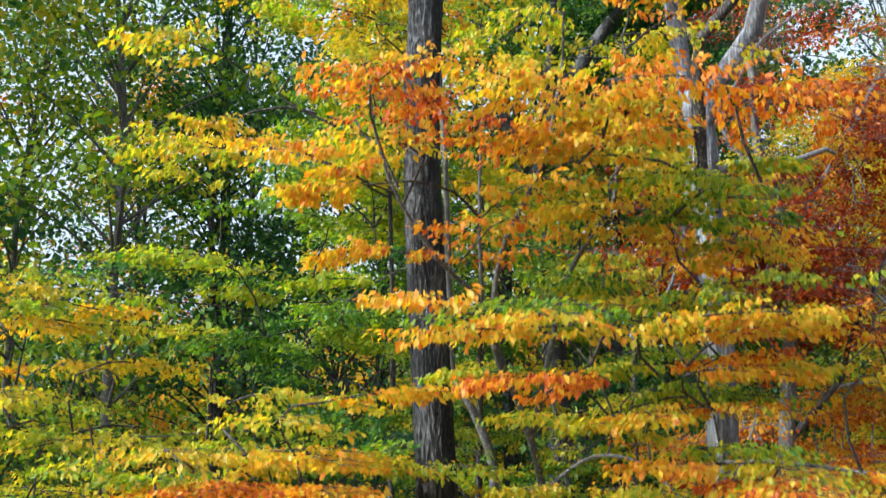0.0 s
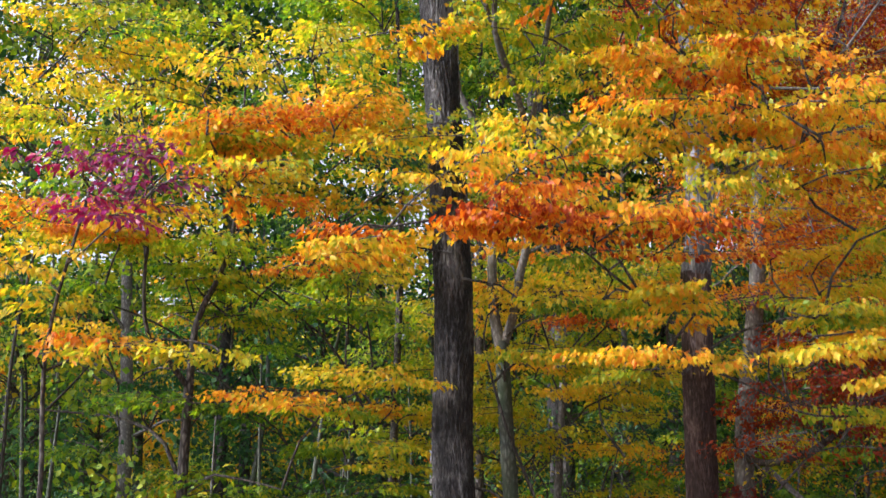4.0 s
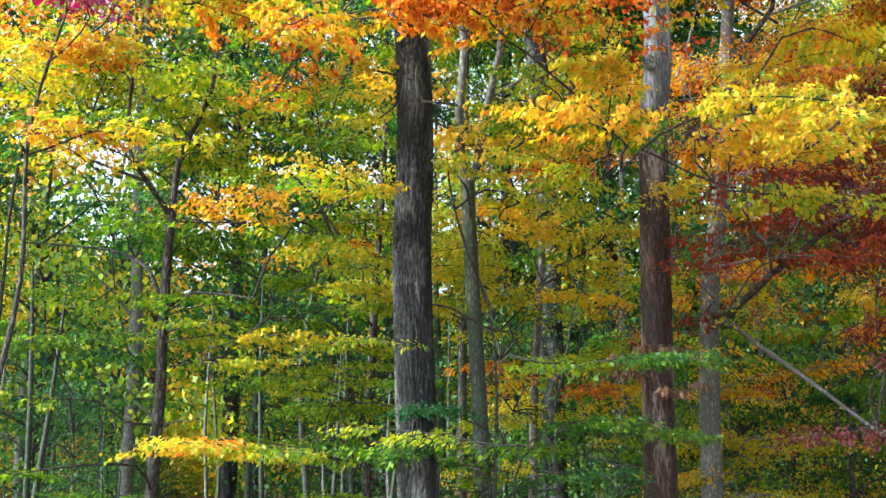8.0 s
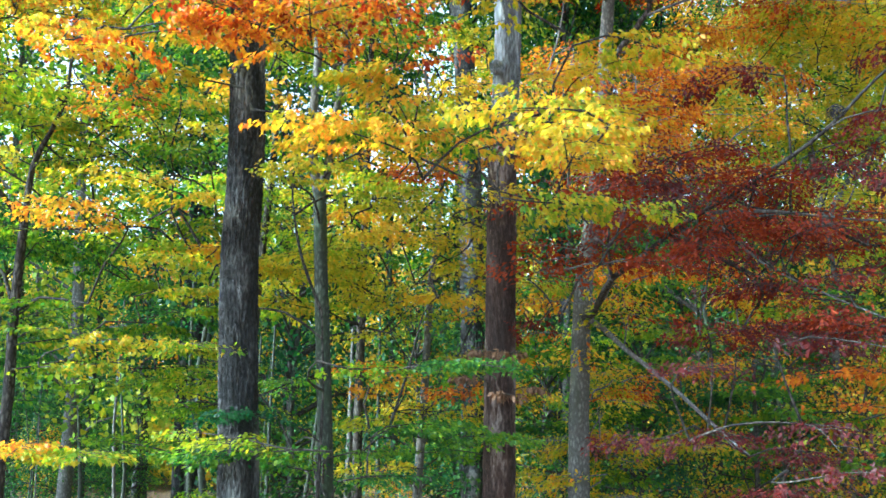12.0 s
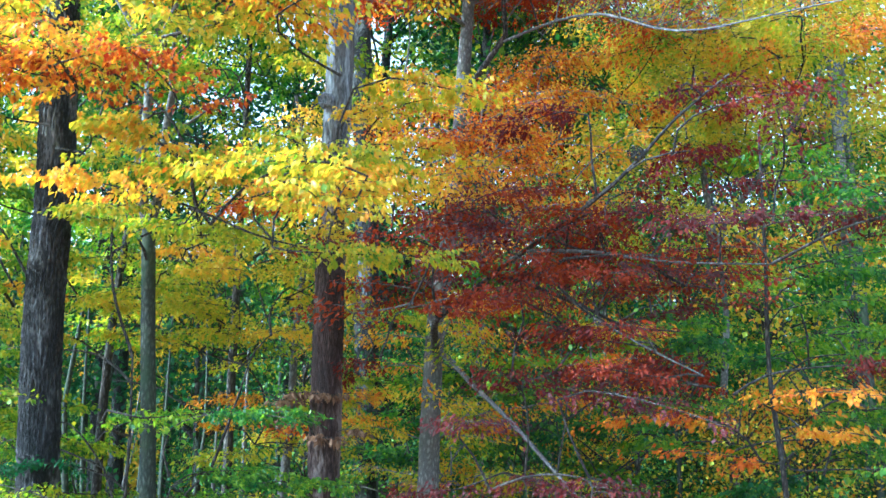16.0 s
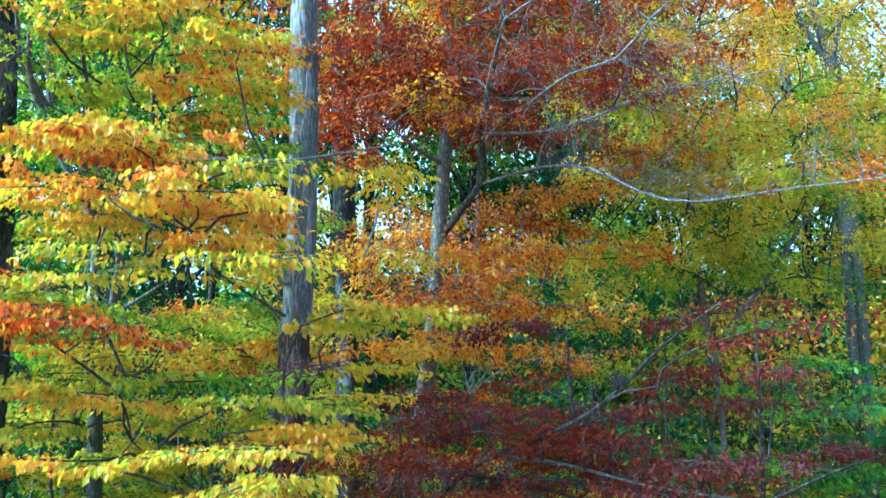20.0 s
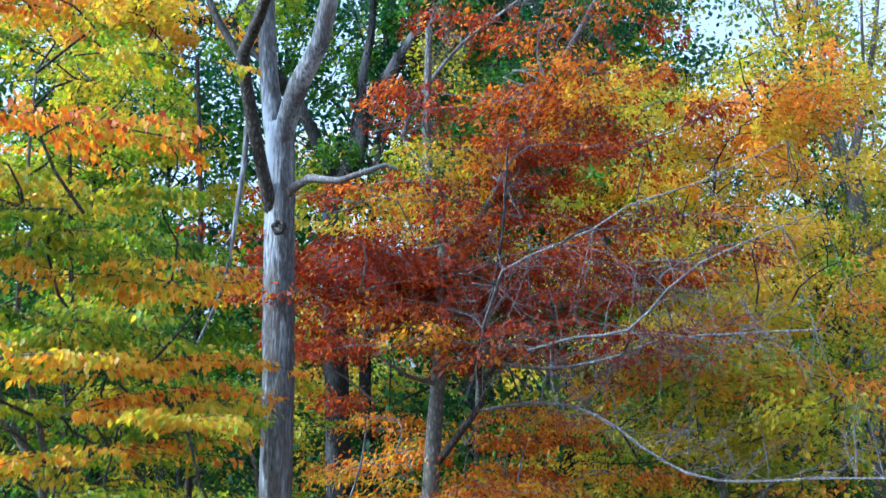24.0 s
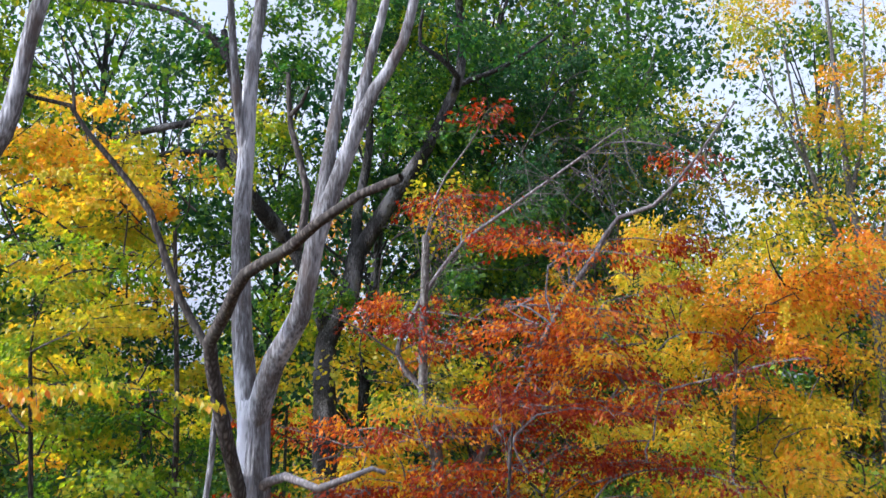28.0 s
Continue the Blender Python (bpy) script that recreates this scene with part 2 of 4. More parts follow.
def tube(line, radii, sides, ridges=0.0, rng=RNG, furrows=None):
    """Vertices and quads of a limb; ridges makes its skin uneven, furrows (how many round, how deep) cuts interlaced bark ridges."""
    line, radii = np.asarray(line, float), np.asarray(radii, float)
    t = np.gradient(line, axis=0)
    t /= np.linalg.norm(t, axis=1)[:, None] + 1e-9
    ref = np.where(np.abs(t[:, 2:3]) > 0.8, np.array([[1.0, 0, 0]]), np.array([[0, 0, 1.0]]))
    if (np.abs(t[:, 2]) > 0.8).mean() > 0.3:
        ref = np.tile([[1.0, 0.02, 0]], (len(t), 1))
    elif (np.abs(t[:, 2]) > 0.8).any():
        ref = np.tile([[0.0, 1.0, 0.1]], (len(t), 1))
    a = np.cross(t, ref); a /= np.linalg.norm(a, axis=1)[:, None] + 1e-9
    b = np.cross(t, a)
    ang = np.arange(sides) / sides * 2 * np.pi
    r = radii[:, None] * np.ones(sides)
    if ridges:
        lob = sum(w * np.sin(k * ang[None] + ph + 0.8 * np.sin(line[:, 2:3] * f)) for k, w, ph, f in ((2, 0.5, 1.0, 0.7), (3, 0.35, 2.0, 1.3), (5, 0.3, 0.3, 2.1)))
        r = r * (1 + ridges * lob + ridges * 0.6 * rng.standard_normal(r.shape))
    if furrows:
        k, deep = furrows
        z = line[:, 2:3]
        sway = 1.3 * np.sin(2.9 * z + 2.0 * np.sin(3 * ang)[None]) + 0.9 * np.sin(7.3 * z + 5 * ang[None] + 1.7)
        ridge = np.abs(np.sin(0.5 * k * ang[None] + sway)) * (0.75 + 0.25 * np.sin(11 * z + 9 * np.sin(2 * ang)[None]))
        r = r + deep * (ridge - 0.6) + 0.15 * deep * rng.standard_normal(r.shape)
    v = line[:, None] + r[..., None] * (a[:, None] * np.cos(ang)[None, :, None] + b[:, None] * np.sin(ang)[None, :, None])
    n = len(line)
    i, j = np.meshgrid(np.arange(n - 1), np.arange(sides), indexing="ij")
    k = (j + 1) % sides
    f = np.stack([i * sides + j, (i + 1) * sides + j, (i + 1) * sides + k, i * sides + k], -1).reshape(-1, 4)
    return v.reshape(-1, 3), f


def joined(tubes):
    vs, fs, n = [], [], 0
    for v, f in tubes:
        vs.append(v); fs.append(f + n); n += len(v)
    return np.vstack(vs), np.vstack(fs)


# a slim pointed leaf, a broader one and a wide one, folded along the rib; x across, y along, z up
POINTED = (np.array([(0, 0, 0), (0.25, 0.42, 0.06), (0, 1.0, -0.07), (-0.25, 0.42, 0.06)]), np.array([(0, 1, 2), (0, 2, 3)]))
BROAD = (np.array([(0, 0, 0), (0.31, 0.47, 0.06), (0, 1.0, -0.1), (-0.31, 0.47, 0.06)]), np.array([(0, 1, 2), (0, 2, 3)]))

WIDE = (np.array([(0, 0, 0), (0.38, 0.5, 0.06), (0, 1.0, -0.1), (-0.38, 0.5, 0.06)]), POINTED[1])


def leaf_arrays(at, way, up, size, stage, shape):
    """Leaves at the points at, pointing along way, with their faces towards up."""
    form, tri = shape
    way = way / (np.linalg.norm(way, axis=1)[:, None] + 1e-9)
    side = np.cross(way, up); side /= np.linalg.norm(side, axis=1)[:, None] + 1e-9
    nor = np.cross(side, way)
    n, k = len(at), len(form)
    v = at[:, None] + size[:, None, None] * (side[:, None] * form[None, :, 0:1] + way[:, None] * form[None, :, 1:2] + nor[:, None] * form[None, :, 2:3])
    f = (tri[None] + (np.arange(n) * k)[:, None, None]).reshape(-1, 3)
    return v.reshape(-1, 3), f, np.repeat(stage, k)


def spray(rng, foot, tip, width, count, size, stage, spread, shape, droop=0.8, thick=0.03, loose=0.32):
    """A flat fan of twigs with hanging leaves: the middle line, side twig tubes, and leaf arrays."""
    foot, tip = np.asarray(foot, float), np.asarray(tip, float)
    L = np.linalg.norm(tip - foot)
    d = (tip - foot) / L
    side = np.cross(d, (0, 0, 1.0)); side /= np.linalg.norm(side) + 1e-9
    k = max(5, int(L * 8))
    s = np.sort(rng.uniform(0.05, 1.0, k))
    sign = np.where(np.arange(k) % 2, 1.0, -1.0)
    reach = width * (1.1 - 0.75 * s) * rng.uniform(0.5, 1.15, k)
    sway = rng.uniform(-0.12, 0.12, k)
    root = foot + d * (L * s)[:, None] + np.array([0, 0, 1]) * (0.06 * L * np.sin(np.pi * s))[:, None]
    out = side * sign[:, None] * 0.8 + d * 0.6 + np.array([0, 0, 1.0]) * sway[:, None]
    ends = root + out * reach[:, None] - np.array([0, 0, 1]) * (0.09 * reach)[:, None]
    mid = foot + (tip - foot) * np.linspace(0, 1, 5)[:, None]
    mid[:, 2] += 0.06 * L * np.sin(np.pi * np.linspace(0, 1, 5))
    tubes = [tube(np.array([a, (a + b) / 2 + (0, 0, 0.02), b]), (0.0045, 0.0035, 0.0015), 3) for a, b in zip(root[::2], ends[::2])]
    w = reach / reach.sum()
    pick = rng.choice(k, count, p=w)
    r = rng.uniform(0.08, 1.05, count)
    at = root[pick] + (ends[pick] - root[pick]) * r[:, None] + rng.standard_normal((count, 3)) * (0.04, 0.04, thick)
    way = out[pick] * 0.75 + rng.standard_normal((count, 3)) * (0.5, 0.5, 0.25)
    way[:, 2] -= droop * rng.uniform(0.2, 1.6, count)
    up = np.array([0, 0, 1.0]) + rng.standard_normal((count, 3)) * loose
    st = stage + rng.standard_normal(count) * spread * 0.5
    return mid, tubes, leaf_arrays(at, way, up, size * rng.uniform(0.6, 1.25, count), st, shape)


class Tree:
    """A tree being built: an Empty at its foot, trunk and limbs, then sprays that join the nearest wood."""

    def __init__(self, name, foot, label, bark, seed, twig=None, group=""):
        self.foot, self.bark, self.twig, self.rng = np.array(foot, float), bark, twig or bark_twig, np.random.default_rng(seed)
        self.ob = tagged(new(name), label, "tree", group)
        self.ob.location = foot
        self.ob.empty_display_size = 0.3
        self.nodes, self.radius = [], []

    def limb(self, points, r0, r1, name="limb", sides=8, ridges=0.04, bark=None, step=0.25, label="", flare=0.0, joinable=True, wiggle=0.0, furrows=None):
        line, u = glide(points, step)
        if wiggle:
            line = line + np.cumsum(self.rng.standard_normal(line.shape), axis=0) * wiggle * np.sin(np.pi * u)[:, None] ** 0.5
        rad = r0 + (r1 - r0) * u
        if flare:
            rad = rad * (1 + flare * np.exp(-(line[:, 2] - line[0, 2]) / 0.45))
        v, f = tube(line, rad, sides, ridges, self.rng, furrows)
        part(name, mesh_of(name, v - self.foot, f, [bark or self.bark], smooth=True), self.ob, label)
        if joinable:
            self.nodes.extend(line); self.radius.extend(rad)

    def join(self, point):
        """The place on the tree's wood from which a branch would grow to the point."""
        n = np.array(self.nodes)
        d = n - point
        cost = np.linalg.norm(d, axis=1) + 1.5 * np.maximum(0, d[:, 2] + 0.15)
        return n[cost.argmin()]

    def bare_twigs(self, zones, bark):
        """Fine leafless twigs, too many to count, that fill boxes of the crown: (x0, x1, y0, y1, z0, z1, count)."""
        rng, tubes = self.rng, []
        wood = np.array(self.nodes)
        for x0, x1, y0, y1, z0, z1, n in zones:
            for c in range(n):
                p = np.array([rng.uniform(x0, x1), rng.uniform(y0, y1), rng.uniform(z0, z1)])
                near = np.argsort(np.linalg.norm(wood - p, axis=1))[:24]
                a = wood[rng.choice(near)]
                step = p - a
                if np.linalg.norm(step) > 1.1:
                    p = a + step / np.linalg.norm(step) * rng.uniform(0.4, 1.1)
                m = (a + p) / 2 + rng.standard_normal(3) * 0.06
                tubes.append(tube(np.array([a, m, p]), (0.0055, 0.004, 0.0015), 4))
                for k in range(3):
                    q = m + (p - m) * rng.uniform(0, 0.9)
                    tubes.append(tube(np.array([q, q + (p - a) * 0.25 + rng.standard_normal(3) * 0.12]), (0.003, 0.001), 3))
        v, f = joined(tubes)
        tagged(part("twig_mass", mesh_of("bare_twigs", v - self.foot, f, [bark], smooth=True), self.ob), kind="stuff")

    def foliage(self, zones, leaf, size=0.1, per=230, shape=POINTED, length=1.5, width=0.75, spread=0.08, droop=0.6, lift=0.1, density=0.6, jitter=0.08, tilt=0.06, thick=0.02, gap=None, tier=0.42, loose=0.4):
        """Sprays in tiers through boxes of the crown: (x0, x1, y0, y1, z0, z1, count, autumn stage)."""
        rng = self.rng
        spots = []
        for x0, x1, y0, y1, z0, z1, n, stage in zones:
            lean, phase = rng.normal(0, 0.1, 2), rng.uniform(0, tier)
            for c in range(max(2, round(n * density))):
                x, y, z = (0.5 * (lo + hi) + 0.5 * (hi - lo) * (rng.uniform(-1, 1) + rng.normal(0, 0.3)) for lo, hi in ((x0, x1), (y0, y1), (z0, z1)))
                base = lean[0] * (x - 0.5 * (x0 + x1)) + lean[1] * (y - 0.5 * (y0 + y1)) + phase
                z = round((z - base) / tier) * tier + base + rng.normal(0, 0.2 * tier)
                if gap is None or not gap(x, y, z):
                    spots.append((x, y, max(0.8, z), stage))
        axis = self.foot[:2]
        spots.sort(key=lambda q: (q[0] - axis[0]) ** 2 + (q[1] - axis[1]) ** 2)
        for x, y, z, stage in spots:
            p = np.array([x, y, z])
            a = self.join(p)
            step = p - a
            head = math.atan2(step[1], step[0]) + rng.normal(0, 0.7)
            L = length * rng.uniform(0.6, 1.25)
            d = np.array([math.cos(head), math.sin(head), rng.uniform(-tilt, tilt + 0.02)])
            foot, tip = p - d * L * 0.45, p + d * L * 0.55
            wine = stage > 1.02
            mat = leaf_purple if stage > 1.28 and leaf is leaf_autumn and self.ob.name.startswith("sapling") else (leaf_wine if wine else leaf)
            st = (stage - 1.0) * 2.6 if wine else (stage * (0.8 if stage < 0.68 else 0.86) if stage < 0.92 else stage) + rng.normal(0, jitter)
            n = int(per * rng.uniform(0.6, 1.3))
            mid, twigs, (v, f, s) = spray(rng, foot, tip, width * rng.uniform(0.7, 1.2), n, size, st, spread, shape, droop, thick, loose)
            reach = np.linalg.norm(foot - a)
            if reach > 0.1:
                m1 = a + (foot - a) * 0.35 + np.array([0, 0, lift * reach]) + rng.standard_normal(3) * 0.05 * reach
                m2 = a + (foot - a) * 0.72 + np.array([0, 0, lift * reach]) + rng.standard_normal(3) * 0.04 * reach
                turn = foot + (tip - foot) * 0.3 + np.array([0, 0, 0.04 * L])
                line = glide([a, m1, m2 * 0.8 + turn * 0.2, turn, foot + (tip - foot) * 0.7 + np.array([0, 0, 0.04 * L]), tip], 0.22)[0]
                self.nodes.extend(line[2:len(line) // 2])
            else:
                line = mid
            self.nodes.append(foot)
            wood = min(0.03, 0.010 + 0.006 * reach)
            tv, tf = tube(line, np.linspace(wood, 0.003, len(line)), 5)
            br = part("branch", mesh_of("branch", tv - self.foot, tf, [self.twig], smooth=True), self.ob)
            wv, wf = joined(twigs)
            wf = np.vstack([wf[:, (0, 1, 2)], wf[:, (0, 2, 3)]])
            slot = np.r_[np.zeros(len(f), int), np.ones(len(wf), int)]
            part("foliage", mesh_of("foliage", np.vstack([v, wv]) - self.foot, np.vstack([f, wf + len(v)]), [mat, self.twig], np.r_[s, np.zeros(len(wv))], slots=slot), br)


# ---- ground ----
def ground_height(x, y):
    return 0.25 * np.sin(x * 0.13 + 1.0) * np.cos(y * 0.11) + 0.1 * np.sin(x * 0.5) * np.sin(y * 0.43)


def build_ground():
    e = np.concatenate([-np.geomspace(40, 2500, 14)[::-1], np.linspace(-38, 38, 96), np.geomspace(40, 2500, 14)])
    gx, gy = np.meshgrid(e, e + 20.0, indexing="ij")
    fade = np.clip(1.5 - np.maximum(np.abs(gx), np.abs(gy - 20)) / 60, 0, 1)
    gz = ground_height(gx, gy) * fade - 0.05
    n = len(e)
    i, j = np.meshgrid(np.arange(n - 1), np.arange(n - 1), indexing="ij")
    f = np.stack([i * n + j, (i + 1) * n + j, (i + 1) * n + j + 1, i * n + j + 1], -1).reshape(-1, 4)
    g = new("ground", mesh_of("ground", np.stack([gx, gy, gz], -1).reshape(-1, 3), f, [litter], smooth=True))
    tagged(g, "forest floor covered in brown fallen leaves", "ground", kind="structure")


build_ground()


def fallen_leaves():
    """Loose leaves on the forest floor, too many to count."""
    rng = np.random.default_rng(63)
    n = 24000
    x, y = rng.uniform(-9, 15, n), rng.uniform(-5, 22, n)
    at = np.stack([x, y, ground_height(x, y) - 0.05 + rng.uniform(0.003, 0.03, n)], -1)
    way = rng.standard_normal((n, 3)) * (1, 1, 0.12)
    up = np.array([0, 0, 1.0]) + rng.standard_normal((n, 3)) * 0.25
    v, f, s = leaf_arrays(at, way, up, rng.uniform(0.06, 0.12, n), rng.uniform(0, 1, n), WIDE)
    tagged(new("fallen_leaves", mesh_of("fallen_leaves", v, f, [leaf_dry], s)), "dry brown leaves lying on the forest floor", "leaves", kind="stuff")


fallen_leaves()


def on_ground(x, y):
    return (x, y, float(ground_height(np.array(x), np.array(y))) - 0.08)


# ---- zones of foliage: x0, x1, y0, y1, z0, z1, sprays, autumn stage ----
ZONES = {}
ZONES["M"] = [
    (-5.9, -2.1, 11.8, 13.5, 7.0, 8.6, 24, 0.42),
    (-4.6, -3.3, 10.8, 11.6, 5.8, 6.1, 3, 0.72),
    (-2.4, -0.6, 10.5, 11.5, 5.6, 5.9, 5, 0.70),
    (-4.6, -0.4, 12.0, 14.5, 6.5, 8.2, 18, 0.24),
    (-3.0, -0.6, 11.0, 12.5, 3.9, 5.0, 24, 0.37),
    (-5.0, -3.6, 10.5, 13.0, 2.4, 4.6, 12, 0.24),
    (-2.7, -1.6, 9.5, 10.5, 2.6, 2.9, 4, 0.68),
    (-4.2, -2.5, 12.0, 13.5, 5.0, 6.1, 10, 0.28),
    (-2.9, -0.0, 9.2, 11.0, 7.7, 9.0, 38, 0.57),
    (-2.8, -1.5, 9.0, 10.0, 8.0, 8.5, 7, 0.82),
    (-4.3, -1.9, 9.5, 11.0, 7.3, 8.0, 9, 0.76),
]
ZONES["L"] = [
    (-5.2, -4.0, 11.5, 13.0, 9.3, 11.1, 14, 0.60),
    (-5.0, -3.0, 11.0, 13.0, 8.0, 9.3, 10, 0.50),
    (-5.8, -3.5, 11.5, 13.0, 9.8, 10.9, 12, 0.62),
    (-5.5, -3.2, 11.0, 13.0, 8.6, 9.6, 9, 0.50),
    (-5.1, -2.4, 10.0, 12.0, 7.2, 8.1, 10, 0.48),
]
ZONES["P"] = [
    (-4.1, -2.8, 8.6, 9.4, 7.4, 7.9, 6, 1.30),
    (-3.6, -2.8, 8.6, 9.2, 7.5, 7.9, 3, 1.30),
    (-4.2, -3.3, 9.0, 10.0, 6.4, 6.9, 5, 0.60),
    (-3.5, -2.0, 9.0, 10.0, 6.1, 6.4, 6, 0.62),
]
ZONES["G"] = [
    (-1.1, 2.2, 8.0, 9.5, 11.4, 11.8, 14, 0.76),
    (-2.6, -0.4, 9.5, 12.0, 11.4, 12.3, 10, 0.50),
    (-1.1, 2.3, 8.3, 10.0, 10.8, 11.5, 16, 0.69),
    (0.1, 2.3, 8.5, 11.0, 12.3, 13.0, 12, 0.70),
    (1.0, 2.9, 9.0, 11.0, 9.7, 11.2, 20, 0.40),
    (-0.1, 1.4, 8.0, 9.0, 9.5, 9.8, 6, 0.70),
    (1.9, 4.0, 8.5, 10.5, 7.9, 9.7, 34, 0.68),
    (0.3, 2.5, 10.0, 12.0, 8.3, 10.3, 22, 0.42),
    (-0.4, 1.2, 8.2, 9.0, 7.1, 7.4, 7, 0.84),
    (0.6, 4.5, 8.3, 9.8, 7.2, 8.2, 15, 0.60),
    (2.3, 4.6, 8.5, 10.0, 6.8, 7.4, 9, 0.60),
    (2.5, 4.3, 8.6, 10.0, 5.5, 6.2, 11, 0.67),
    (2.1, 4.0, 8.6, 10.0, 5.7, 6.4, 9, 0.62),
    (-1.1, 4.3, 8.0, 9.2, 7.1, 7.1, 12, 0.78),
    (3.0, 4.1, 9.0, 10.5, 5.3, 6.8, 9, 0.64),
    (1.0, 4.0, 8.0, 9.5, 6.8, 7.4, 9, 0.54),
    (2.6, 3.6, 8.0, 9.0, 7.8, 8.2, 6, 0.78),
    (1.2, 3.6, 9.0, 11.0, 6.2, 8.0, 14, 0.36),
    (3.1, 4.2, 8.2, 9.6, 5.7, 6.8, 6, 0.62),
    (0.9, 3.7, 8.5, 10.5, 8.6, 9.6, 8, 0.44),
    (1.3, 3.3, 9.5, 11.0, 10.4, 10.8, 6, 0.72),
    (2.9, 4.7, 8.8, 10.0, 9.7, 10.1, 6, 0.66),
]
ZONES["T"] = [
    (-2.1, -0.5, 14.0, 17.0, 7.1, 9.9, 9, 0.32),
    (-4.3, -1.9, 13.0, 16.0, 10.3, 11.5, 12, 0.36),
    (-3.3, -0.5, 13.0, 16.0, 9.0, 10.6, 16, 0.24),
    (-1.7, 0.9, 13.0, 16.0, 13.9, 15.1, 12, 0.40),
    (-3.6, -0.5, 13.0, 16.0, 10.5, 12.6, 14, 0.42),
    (-2.9, -0.1, 12.0, 15.0, 5.3, 8.3, 13, 0.30),
    (-2.8, -0.3, 11.0, 13.0, 6.8, 7.5, 10, 0.48),
]
ZONES["U"] = [
    (0.3, 2.6, 10.5, 12.5, 2.2, 4.1, 13, 0.24),
    (-2.7, -0.4, 13.0, 16.0, 2.2, 4.2, 20, 0.24),
    (-0.4, 2.5, 13.0, 15.0, 6.5, 8.4, 8, 0.48),
    (-1.2, 2.3, 12.0, 15.0, 5.3, 6.4, 10, 0.60),
    (-0.5, 0.8, 10.2, 11.0, 2.4, 3.2, 5, 0.20),
    (-5.9, -3.0, 12.0, 15.0, 5.3, 7.7, 12, 0.22),
]
ZONES["V"] = [
    (1.1, 5.7, 13.5, 15.0, 6.4, 7.8, 26, 0.78),
    (-0.1, 3.2, 14.0, 16.5, 5.0, 6.6, 40, 0.50),
    (1.0, 3.2, 14.0, 17.0, 3.2, 4.3, 12, 0.80),
    (0.1, 3.4, 14.0, 18.0, 6.8, 9.7, 18, 0.48),
    (0.5, 2.8, 13.5, 16.0, 4.9, 6.5, 16, 0.52),
    (0.4, 3.1, 14.0, 17.0, 2.2, 5.0, 22, 0.52),
    (0.6, 3.6, 12.0, 15.0, 5.8, 7.7, 24, 0.60),
    (-1.8, 2.0, 14.0, 18.0, 4.5, 8.6, 30, 0.44),
    (-1.1, 2.5, 13.0, 16.0, 5.2, 7.1, 24, 0.50),
]
ZONES["W"] = [
    (3.5, 5.9, 11.5, 13.0, 5.2, 6.3, 10, 1.05),
    (4.0, 7.0, 14.8, 16.0, 4.2, 5.5, 14, 0.84),
    (4.0, 5.7, 15.0, 16.5, 2.2, 3.2, 12, 0.58),
    (3.3, 6.1, 14.9, 16.5, 2.5, 4.3, 12, 0.62),
    (3.4, 4.8, 13.8, 14.6, 3.8, 5.4, 6, 0.60),
    (3.6, 5.9, 14.0, 16.0, 8.1, 9.5, 12, 0.80),
    (3.6, 7.4, 14.8, 16.5, 7.8, 9.7, 20, 0.88),
    (3.5, 6.3, 13.6, 15.0, 6.9, 9.9, 16, 0.72),
    (3.4, 6.9, 14.2, 16.5, 7.1, 9.6, 22, 0.82),
    (3.7, 6.8, 13.2, 14.4, 6.6, 8.6, 10, 0.78),
    (2.6, 7.0, 14.2, 16.2, 10.6, 11.5, 28, 0.97),
    (2.3, 4.7, 13.0, 15.0, 10.8, 11.5, 20, 1.02),
    (3.8, 6.3, 13.5, 16.0, 10.6, 11.6, 26, 1.05),
    (4.1, 4.9, 14.4, 15.4, 11.8, 12.8, 9, 0.72),
    (4.6, 7.4, 14.0, 16.5, 12.0, 14.3, 28, 0.94),
    (5.9, 7.2, 14.0, 15.5, 13.2, 13.9, 7, 0.84),
    (3.0, 6.6, 14.0, 16.5, 11.6, 12.6, 16, 0.92),
    (5.0, 8.0, 13.5, 16.0, 11.4, 13.0, 18, 0.93),
    (4.2, 7.2, 14.0, 16.5, 13.4, 16.4, 18, 0.95),
    (3.5, 5.5, 12.5, 14.0, 9.8, 10.6, 11, 0.92),
    (3.7, 6.2, 13.5, 15.5, 10.2, 11.2, 11, 1.02),
]
ZONES["R"] = [
    (4.1, 7.7, 10.6, 12.6, 4.9, 6.4, 24, 1.06),
    (4.6, 7.4, 11.0, 13.0, 5.1, 6.6, 12, 0.94),
    (4.6, 7.2, 9.5, 12.0, 2.5, 4.4, 15, 1.25),
    (4.4, 7.3, 11.0, 13.0, 5.0, 6.7, 14, 1.05),
    (3.8, 6.3, 11.5, 13.5, 5.6, 7.0, 10, 0.88),
    (4.0, 7.4, 12.0, 13.5, 4.4, 6.6, 9, 0.66),
    (6.3, 8.6, 10.0, 11.0, 5.8, 6.1, 9, 1.26),
    (5.7, 8.3, 10.0, 12.0, 4.1, 5.1, 14, 1.10),
    (5.6, 8.5, 11.0, 12.5, 4.2, 5.2, 8, 0.90),
    (6.3, 8.2, 9.8, 11.5, 6.1, 7.3, 14, 1.20),
    (5.4, 7.3, 12.0, 14.0, 10.0, 11.3, 16, 1.08),
]
